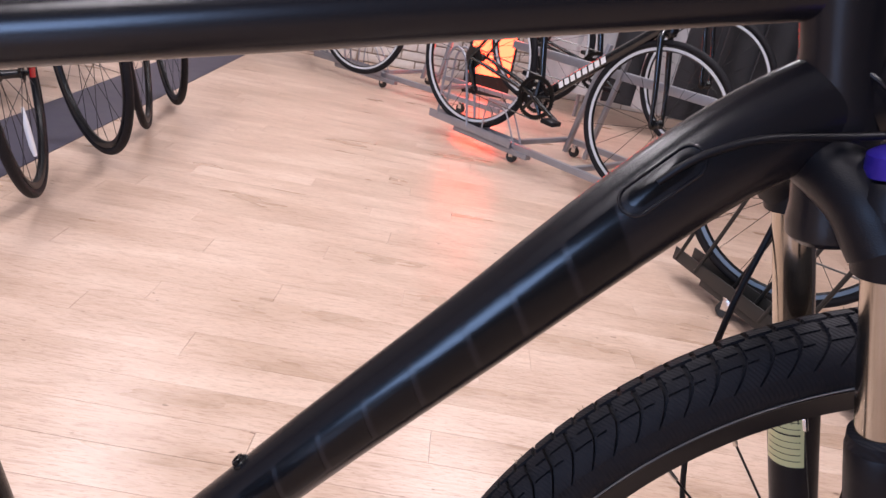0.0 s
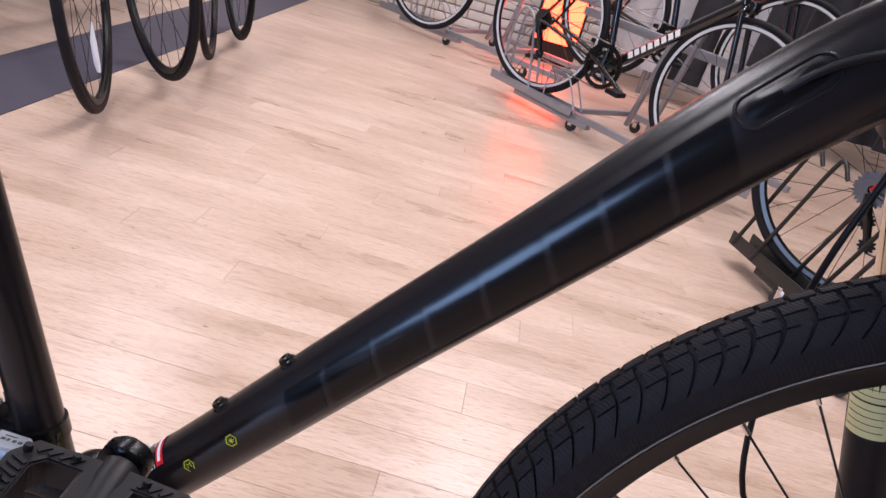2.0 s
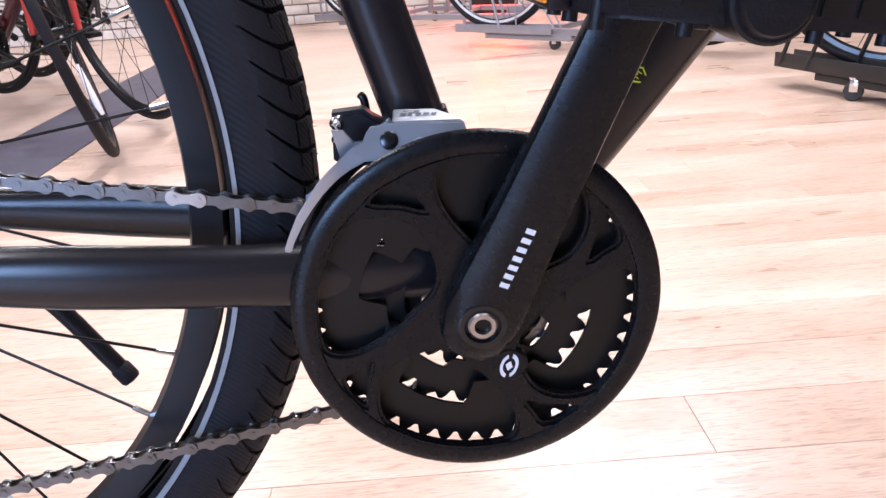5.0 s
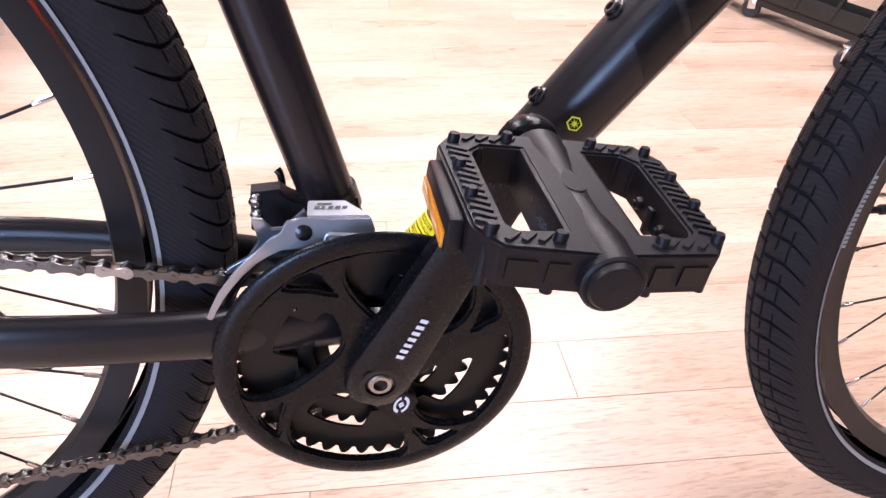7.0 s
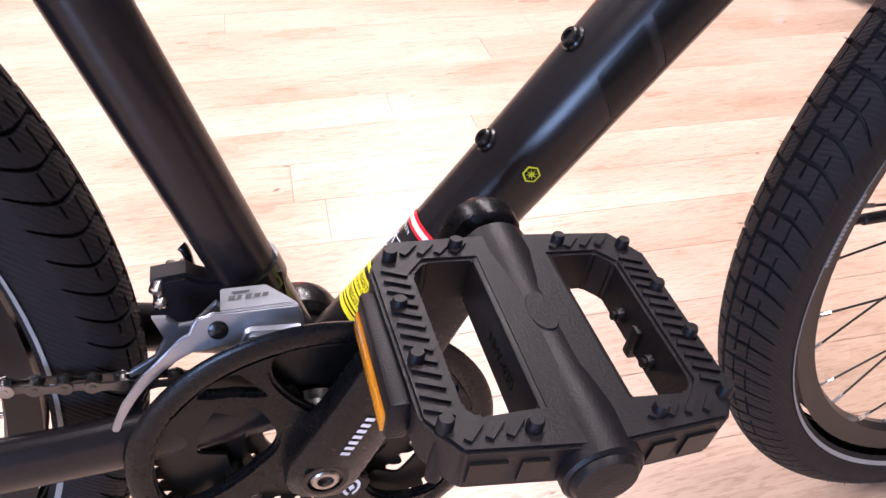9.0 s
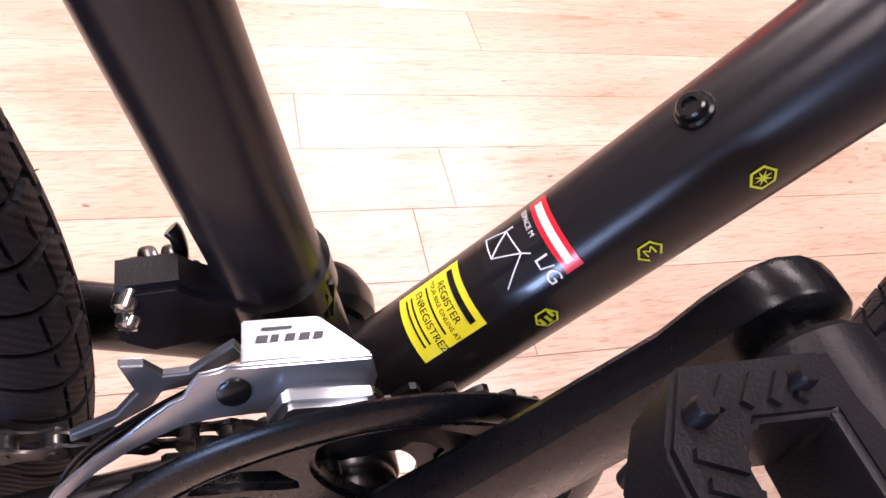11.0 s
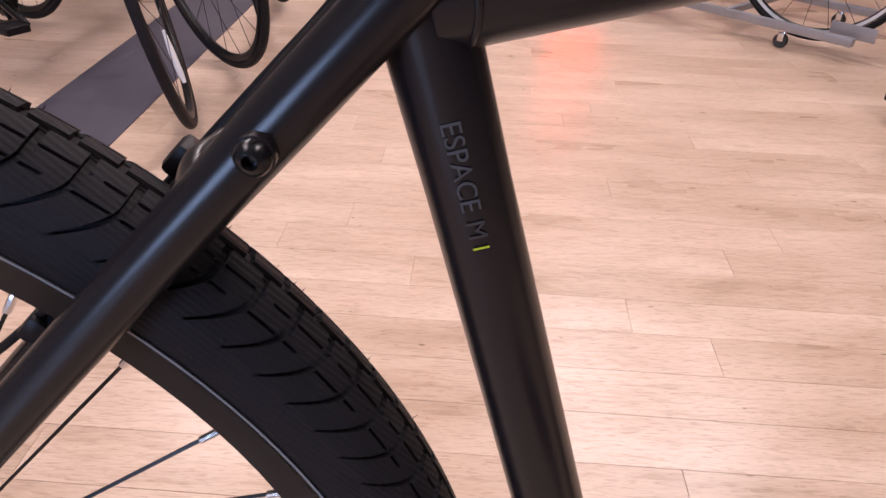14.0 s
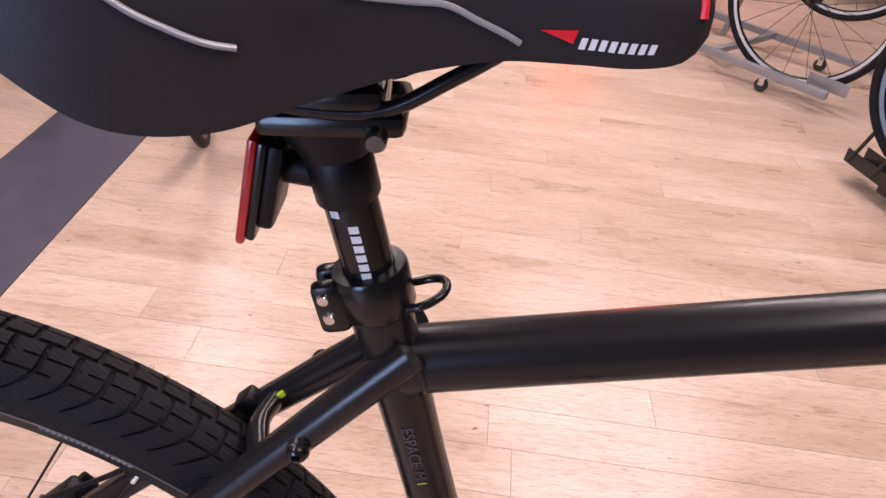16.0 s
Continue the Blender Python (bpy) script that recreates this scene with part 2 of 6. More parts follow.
def lathe(bm, centre, profile, seg=64, axis=(0, 1, 0), closed=True):
    """Turn a profile of (radius, along) round an axis through centre."""
    c, ax = Vector(centre), Vector(axis).normalized()
    u = ax.cross(V(0, 0, 1) if abs(ax.z) < 0.9 else V(1, 0, 0)).normalized()
    w = ax.cross(u)
    rings = []
    for k in range(seg):
        a = 2 * math.pi * k / seg
        d = u * math.cos(a) + w * math.sin(a)
        rings.append([bm.verts.new(c + d * r + ax * h) for r, h in profile])
    m = len(profile)
    for k in range(seg):
        a, b = rings[k], rings[(k + 1) % seg]
        for j in range(m if closed else m - 1):
            f = (a[j], a[(j + 1) % m], b[(j + 1) % m], b[j])
            bm.faces.new(f)
    if not closed:
        if profile[0][0] > 1e-5:
            bm.faces.new([r[0] for r in rings])
        if profile[-1][0] > 1e-5:
            bm.faces.new([r[-1] for r in rings][::-1])
    bmesh.ops.recalc_face_normals(bm, faces=bm.faces[:])
    return bm


def plate(bm, outline, y0, y1, m=None, holes_bridge=None):
    """A flat plate with an outline in (x, z), between y0 and y1; holes_bridge: an inner outline of as many points, cut out."""
    o0 = [bm.verts.new((x, y0, z)) for x, z in outline]
    o1 = [bm.verts.new((x, y1, z)) for x, z in outline]
    n = len(outline)
    made = o0 + o1
    for k in range(n):
        bm.faces.new((o0[k], o0[(k + 1) % n], o1[(k + 1) % n], o1[k]))
    if holes_bridge:
        i0 = [bm.verts.new((x, y0, z)) for x, z in holes_bridge]
        i1 = [bm.verts.new((x, y1, z)) for x, z in holes_bridge]
        made += i0 + i1
        for k in range(n):
            j = (k + 1) % n
            bm.faces.new((i0[j], i0[k], i1[k], i1[j]))
            bm.faces.new((o0[j], o0[k], i0[k], i0[j]))
            bm.faces.new((o1[k], o1[j], i1[j], i1[k]))
    else:
        bm.faces.new(o0[::-1])
        bm.faces.new(o1)
    if m is not None:
        bmesh.ops.transform(bm, matrix=m, verts=made)
    bmesh.ops.recalc_face_normals(bm, faces=bm.faces[:])
    return bm


def text_mesh(text, size):
    """The built-in font's letters as a bmesh in the xy plane, centred upright on the origin's line."""
    cu = bpy.data.curves.new("lettering", "FONT")
    cu.body, cu.size, cu.align_x, cu.align_y = text, size, "LEFT", "CENTER"
    ob = bpy.data.objects.new("lettering", cu)
    scene.collection.objects.link(ob)
    me = bpy.data.meshes.new_from_object(ob)
    bpy.data.objects.remove(ob)
    bpy.data.curves.remove(cu)
    bm = bmesh.new()
    bm.from_mesh(me)
    bpy.data.meshes.remove(me)
    bmesh.ops.triangulate(bm, faces=bm.faces[:])
    return bm


def patch(bm, corners, nx=10, ny=10):
    """A grid between four corners given in flat decal coordinates."""
    a, b, c, d = [Vector((*p, 0)) for p in corners]
    g = [[bm.verts.new((a.lerp(b, i / nx)).lerp(d.lerp(c, i / nx), j / ny)) for i in range(nx + 1)] for j in range(ny + 1)]
    for j in range(ny):
        for i in range(nx):
            bm.faces.new((g[j][i], g[j][i + 1], g[j + 1][i + 1], g[j + 1][i]))
    return bm


# ---- the bicycle: measures (x forward, y to its left, z up) ----
BB = V(0.003, 0, 0.311)
REAR, FRONT = V(-0.4515, 0, 0.402), V(0.662, 0.012, 0.3580)
STEER = 2.6
R_TYRE, R_LINE = 0.372, 0.3285
DT_D, DT_N = V(0.665, 0, 0.747).normalized(), V(-0.747, 0, 0.665).normalized()
DT_A = [0.0, 0.13, 0.317, 0.446, 0.558, 0.634, 0.69, 0.735]
DT_C = [0.0, 0.001, 0.009, 0.0125, 0.0165, 0.0160, 0.0080, -0.004]
DT_H = [0.0225, 0.023, 0.025, 0.0272, 0.0300, 0.0315, 0.0325, 0.031]
DT_W = [0.022, 0.0225, 0.0245, 0.0262, 0.0275, 0.0265, 0.024, 0.021]
ST_D = V(-0.268, 0, 0.9635).normalized()


def eased(a, xs, ys):
    """Smooth reading of a short table."""
    i = max(0, min(len(xs) - 2, int(np.searchsorted(xs, a)) - 1))
    h = xs[i + 1] - xs[i]
    t = (a - xs[i]) / h
    m0 = (ys[i + 1] - ys[max(i - 1, 0)]) / (xs[i + 1] - xs[max(i - 1, 0)])
    m1 = (ys[min(i + 2, len(xs) - 1)] - ys[i]) / (xs[min(i + 2, len(xs) - 1)] - xs[i])
    return ((2 * t ** 3 - 3 * t * t + 1) * ys[i] + (t ** 3 - 2 * t * t + t) * h * m0
            + (-2 * t ** 3 + 3 * t * t) * ys[i + 1] + (t ** 3 - t * t) * h * m1)


def dt_axis(a):
    return BB + DT_D * a + DT_N * eased(a, DT_A, DT_C)


def dt_surface(a, turn, off=0.0):
    """A place on the down tube: a along it, turn in radians from its side face (towards -y) up to its top."""
    t = (dt_axis(a + 0.003) - dt_axis(a - 0.003)).normalized()
    n = V(-t.z, 0, t.x)
    h, w = eased(a, DT_A, DT_H) + off, eased(a, DT_A, DT_W) + off
    return dt_axis(a) + V(0, -1, 0) * (w * math.cos(turn)) + n * (h * math.sin(turn))


def st_axis(z):
    return BB + V(0.002, 0, 0) + ST_D * ((z - BB.z) / ST_D.z)


def st_surface(z_along, turn, off=0.0):
    """A place on the seat tube: height along it, turn from its side face (towards -y) to its front."""
    n = V(ST_D.z, 0, -ST_D.x)
    return st_axis(z_along) + V(0, -1, 0) * ((0.0162 + off) * math.cos(turn)) + n * ((0.0162 + off) * math.sin(turn))


def mapped(bm, f):
    for v in bm.verts:
        v.co = f(v.co.x, v.co.y, v.co.z)
    return bm


# ---- bicycle parts ----
bike = empty("bicycle", "matte black city bicycle with wide black tyres on a display stand", "bicycle")
bike.location = (0, 0, 0.014)


def build_frame():
    bm = bmesh.new()
    aa = [0.735 * k / 60 for k in range(61)]
    tube(bm, [dt_axis(a) for a in aa], [eased(a, DT_A, DT_H) for a in aa], 40, True, [eased(a, DT_A, DT_W) for a in aa], up=(-0.747, 0, 0.665))
    part("down_tube", bm, "frame", bike)
    bm = bmesh.new()
    tube(bm, [st_axis(z) for z in (0.30, 0.5, 0.70, 0.755, 0.80, 0.818)], [0.0172, 0.0168, 0.0160, 0.0166, 0.0175, 0.0175], 36)
    part("seat_tube", bm, "frame", bike)
    bm = bmesh.new()
    xs = [-0.118 + (0.462 + 0.118) * k / 30 for k in range(31)]
    tube(bm, [(x, 0, 0.797 + 0.245 * x) for x in xs], [0.0205] * 31, 36, True, [0.0190] * 31, up=(0, 0, 1))
    part("top_tube", bm, "frame", bike)
    bm = bmesh.new()
    lathe(bm, (BB.x, 0, BB.z), [(0.0, -0.036), (0.021, -0.036), (0.0225, -0.034), (0.0225, 0.034), (0.021, 0.036), (0.0, 0.036)], 40, closed=False)
    part("bottom_bracket_shell", bm, "frame", bike)
    hd = V(-0.297, 0, 0.955)
    base = V(0.4985, 0, 0.765)
    bm = bmesh.new()
    tube(bm, [base + hd * d for d in (-0.004, 0.0, 0.01, 0.02, 0.12, 0.14, 0.165)], [0.022, 0.0255, 0.026, 0.024, 0.0235, 0.025, 0.025], 36)
    part("head_tube", bm, "frame", bike)
    # weld beads
    for centre, way, r in ((V(-0.108, 0, 0.7705), V(1, 0, 0.245), 0.0200), (dt_axis(0.724), DT_D, 0.0290)):
        way = way.normalized()
        bm = bmesh.new()
        u = V(0, 1, 0)
        w = way.cross(u)
        k = 96
        ring = []
        for i in range(k + 1):
            a = 2 * math.pi * i / k
            ring.append(centre + u * (r * 0.93 * math.cos(a)) + w * (r * math.sin(a)) + way * (0.004 * math.cos(2 * a)))
        tube(bm, ring, [0.0015 + 0.00015 * math.cos(math.pi * i) for i in range(k + 1)], 8, False)
        part("weld_bead", bm, "frame", bike)
    for s in (-1, 1):
        bm = bmesh.new()
        top, low = V(-0.112, 0.013 * s, 0.787), V(-0.449, 0.066 * s, 0.418)
        pts = [top.lerp(low, t) + V(0, 0.004 * s * math.sin(math.pi * t), 0.004 * math.sin(math.pi * t)) for t in np.linspace(0, 1, 14)]
        tube(bm, pts, [0.0112] * 3 + [0.0106] * 8 + [0.0095, 0.008, 0.006], 24)
        part("seat_stay", bm, "frame", bike)
        bm = bmesh.new()
        a, b = V(-0.005, 0.026 * s, 0.3275), V(-0.445, 0.066 * s, 0.383)
        pts = [a.lerp(b, t) + V(0, 0.010 * s * math.sin(math.pi * min(1, t * 1.5)), 0) for t in np.linspace(0, 1, 16)]
        tube(bm, pts, [0.0185] * 4 + [0.0178] * 4 + [0.0165, 0.015, 0.0135, 0.012, 0.011, 0.010, 0.010, 0.009], 24, True,
             [0.010] * 12 + [0.009] * 4, up=(0, 0, 1))
        part("chain_stay", bm, "frame", bike)
        bm = bmesh.new()
        plate(bm, [(-0.425, 0.372), (-0.438, 0.36), (-0.46, 0.372), (-0.472, 0.402), (-0.462, 0.432), (-0.440, 0.438), (-0.432, 0.42)],
              0.063 * s - 0.003, 0.063 * s + 0.003)
        part("dropout", bm, "frame", bike)
        # threaded boss with a dome-headed bolt on the stay
        at = top.lerp(low, 0.167) + V(-0.001, 0.003 * s, 0.0)
        face = V(-0.02, s, 0.03).normalized()
        bm = bmesh.new()
        lathe(bm, at, [(0.0068, 0.006), (0.0068, 0.0135), (0.0058, 0.0142), (0.0, 0.0142)], 28, face, closed=False)
        boss = part("bolt_boss", bm, "frame", bike)
        bm = bmesh.new()
        dome = [(0.0061 * math.cos(a), 0.0142 + 0.0048 * math.sin(a)) for a in np.linspace(0, math.pi / 2 * 0.72, 8)]
        hexed = [(0.0022, 0.0178), (0.0020, 0.0150), (0.0, 0.0150)]
        lathe(bm, at, dome + hexed, 28, face, closed=False)
        part("bolt", bm, "anod", boss, "shiny black dome-headed bolt")
    # bridge between the stays
    bm = bmesh.new()
    c = V(-0.195, 0, 0.706)
    tube(bm, smooth_path([c + V(0, -0.026, -0.004), c + V(-0.004, -0.012, -0.004), c + V(-0.006, 0, -0.003), c + V(-0.004, 0.012, -0.004), c + V(0, 0.026, -0.004)], 12),
         0.009, 16, True, 0.006, up=(0.5, 0, 0.85))
    bridge = part("stay_bridge", bm, "frame", bike)
    bm = bmesh.new()
    box(bm, c + V(0.0035, 0.0175, 0.0050), (0.005, 0.0024, 0.004), Euler((0, radians(-47), 0)).to_matrix(), 0.0004)
    part("lime_mark", bm, "lime", bridge, "small lime green mark")
    # bottle bolts on the top face of the down tube
    for a in (0.1875, 0.2525):
        t = (dt_axis(a + 0.003) - dt_axis(a - 0.003)).normalized()
        n = V(-t.z, 0, t.x)
        at = dt_surface(a, math.pi / 2)
        bm = bmesh.new()
        lathe(bm, at, [(0.0066, -0.002), (0.0066, 0.0008), (0.0058, 0.0018), (0.0, 0.0018)], 30, n, closed=False)
        w = part("bottle_boss", bm, "anod", bike)
        bm = bmesh.new()
        lathe(bm, at, [(0.0049, 0.0020), (0.0049, 0.0036), (0.0042, 0.0044), (0.0026, 0.0044), (0.0024, 0.0030), (0.0, 0.0030)], 30, n, closed=False)
        part("bottle_bolt", bm, "anod", w, "glossy black hex-socket bolt")
    # cable port with its grommet and the bare cable run
    def port(u, v, z):
        return dt_surface(0.601 + u, 0.60 + v / 0.0290, z)
    bm = bmesh.new()
    ring = []
    for k in range(48):
        a = 2 * math.pi * k / 48
        cx = 0.018 if math.cos(a) > 0 else -0.018
        ring.append((cx + 0.0095 * math.cos(a), 0.0095 * math.sin(a)))
    pts = [port(u, v, 0.0004) for u, v in ring]
    tube(bm, pts + [pts[0]], 0.0011, 8, False)
    part("cable_port_rim", bm, "frame", bike)
    bm = bmesh.new()
    inner = [(u * 0.80, v * 0.62) for u, v in ring]
    vs = [bm.verts.new(port(u, v, 0.0006)) for u, v in inner]
    cs = [bm.verts.new(port(u * 0.5, v * 0.5, 0.0016)) for u, v in inner]
    cc = bm.verts.new(port(0, 0, 0.0018))
    for k in range(48):
        bm.faces.new((vs[k], vs[(k + 1) % 48], cs[(k + 1) % 48], cs[k]))
        bm.faces.new((cs[k], cs[(k + 1) % 48], cc))
    part("grommet", bm, "gloss", bike, "black rubber cable grommet")
    bm = bmesh.new()
    tube(bm, smooth_path([port(-0.002, 0.0, 0.0012), port(0.016, -0.001, 0.0045), dt_surface(0.636, 0.46, 0.004), dt_surface(0.662, 0.20, 0.004),
                          V(0.485, -0.032, 0.832), V(0.52, -0.042, 0.845), V(0.58, -0.060, 0.875), V(0.64, -0.075, 0.93)], 42), 0.0024, 10)
    part("gear_cable", bm, "plastic", bike, "black cable housing")


def decals():
    # dark gloss lettering blocks along the side of the down tube
    a, h = 0.236, 0.027
    widths = (0.032, 0.038, 0.038, 0.038, 0.042, 0.034, 0.038, 0.036)
    for k, w in enumerate(widths):
        s = 0.012
        lo, hi = -h / 2, h / 2
        strokes = [((0, lo), (w - 0.001, lo), (w - 0.001 + s, hi), (s, hi))]
        bm = bmesh.new()
        for q in strokes:
            patch(bm, q, 6, 10)
        scale = 1 + 0.25 * k / 7
        mapped(bm, lambda x, y, z: dt_surface(a + x, 0.10 + y * scale / 0.026, 0.0004))
        part("decal_block", bm, "gloss", bike, "glossy black decal on the matte down tube")
        a += w + 0.004
    # yellow sticker, black sticker with red edge, three lime hexagons
    def low(x, y, z):
        return dt_surface(x + 0.0055, (y + 0.0165) / 0.0232, 0.0004 + z)
    bm = bmesh.new()
    patch(bm, ((0.055, 0.000), (0.084, 0.000), (0.084, 0.030), (0.055, 0.030)), 8, 12)
    mapped(bm, low)
    st = part("yellow_sticker", bm, "yellow", bike, "yellow registration sticker with small black print")
    for x0, y0, y1, w in ((0.0800, 0.003, 0.027, 0.0026),):
        bm = bmesh.new()
        patch(bm, ((x0 - w / 2, y0), (x0 + w / 2, y0), (x0 + w / 2, y1), (x0 - w / 2, y1)), 2, 12)
        mapped(bm, lambda x, y, z: low(x, y, 0.0003))
        part("print_bar", bm, "sticker_black", st)
    for word, x0, size, y0 in (("REGISTER", 0.0752, 0.0044, 0.0245), ("YOUR BIKE ONLINE AT", 0.0716, 0.0026, 0.0275), ("ENREGISTREZ", 0.0648, 0.0044, 0.0265)):
        bm = text_mesh(word, size)
        mapped(bm, lambda x, y, z: low(x0 + y, y0 - x, 0.0003))
        part("print_line", bm, "sticker_black", st)
    for x0 in (0.0686, 0.0612, 0.0588):
        bm = bmesh.new()
        patch(bm, ((x0 - 0.0004, 0.005), (x0 + 0.0004, 0.005), (x0 + 0.0004, 0.026), (x0 - 0.0004, 0.026)), 1, 10)
        mapped(bm, lambda x, y, z: low(x, y, 0.0003))
        part("print_bar", bm, "sticker_black", st)
    bm = bmesh.new()
    patch(bm, ((0.094, -0.001), (0.122, -0.001), (0.122, 0.031), (0.094, 0.031)), 8, 12)
    mapped(bm, low)
    st = part("size_sticker", bm, "sticker_black", bike, "glossy black size sticker with a red edge")
    bm = bmesh.new()
    patch(bm, ((0.1185, -0.001), (0.1255, -0.001), (0.1255, 0.031), (0.1185, 0.031)), 3, 12)
    mapped(bm, lambda x, y, z: low(x, y, 0.0002))
    red = part("red_edge", bm, "sticker_red", st, "red strip with a white bar")
    bm = bmesh.new()
    patch(bm, ((0.1205, 0.002), (0.1235, 0.002), (0.1235, 0.028), (0.1205, 0.028)), 2, 12)
    mapped(bm, lambda x, y, z: low(x, y, 0.0005))
    part("print_bar", bm, "white", red)
    bm = text_mesh("L/G", 0.0075)
    mapped(bm, lambda x, y, z: low(0.1140 + y, 0.0095 - x, 0.0003))
    part("size_letters", bm, "white", st)
    bm = text_mesh("ESPACE M", 0.0030)
    mapped(bm, lambda x, y, z: low(0.1155 + y, 0.0300 - x, 0.0003))
    part("size_letters", bm, "white", st)
    bm = bmesh.new()
    lines = [((0.098, 0.006), (0.109, 0.014)), ((0.109, 0.014), (0.107, 0.026)), ((0.107, 0.026), (0.098, 0.019)), ((0.098, 0.019), (0.109, 0.014)),
             ((0.098, 0.019), (0.098, 0.029)), ((0.107, 0.026), (0.098, 0.029)), ((0.109, 0.014), (0.112, 0.012)), ((0.107, 0.026), (0.110, 0.026))]
    for p, q in lines:
        tube(bm, [low(*p, 0.0002), low((p[0] + q[0]) / 2, (p[1] + q[1]) / 2, 0.0003), low(*q, 0.0002)], 0.00026, 6)
    part("frame_drawing", bm, "white", st, "white line drawing of a frame")
    for n, a in enumerate((0.1073, 0.150, 0.1915)):
        def hexed(x, y, z):
            return dt_surface(a + x, 0.21 + y / 0.0232, 0.0004 + z)
        bm = bmesh.new()
        for k in range(6):
            if n == 1 and k == 4:
                continue
            p0, p1 = [(0.0048 * math.cos(math.pi / 3 * (k + d)), 0.0048 * math.sin(math.pi / 3 * (k + d))) for d in (0, 1)]
            q0, q1 = [(v[0] * 0.80, v[1] * 0.80) for v in (p0, p1)]
            patch(bm, (q0, p0, p1, q1), 1, 3)
        bmesh.ops.remove_doubles(bm, verts=bm.verts[:], dist=1e-5)
        mapped(bm, hexed)
        mark = part("hexagon_mark", bm, "lime", bike, "small lime green hexagon decal")
        glyphs = []
        if n == 2:
            bm = bmesh.new()
            bm.faces.new([bm.verts.new((q * math.cos(math.pi / 8 * k), q * math.sin(math.pi / 8 * k), 0)) for k in range(16) for q in ((0.0010 if k % 2 else 0.0031),)])
            glyphs.append(bm)
        elif n == 1:
            bm = text_mesh("M", 0.0056)
            for v in bm.verts:
                v.co.x -= 0.0022
            glyphs.append(bm)
        else:
            for q in ((-0.003, -0.0025), (-0.0005, -0.0028), (0.0016, -0.001)):
                glyphs.append(patch(bmesh.new(), (q, (q[0] + 0.0013, q[1]), (q[0] + 0.0013, q[1] + 0.004), (q[0], q[1] + 0.004)), 1, 2))
        for bm in glyphs:
            part("mark_shape", mapped(bm, hexed), "lime", mark)
    # model name down the side of the seat tube
    for word, start, mat in (("ESPACE ", 0.7305, "dim"), ("M", 0.6940, "faint"), ("1", 0.6850, "lime")):
        bm = text_mesh(word, 0.0085 if word == "1" else 0.0099)
        mapped(bm, lambda x, y, z: st_surface(start - x, 0.02 + y / 0.0165, 0.0008))
        part("model_lettering", bm, mat, bike, "thin lettering on the seat tube")


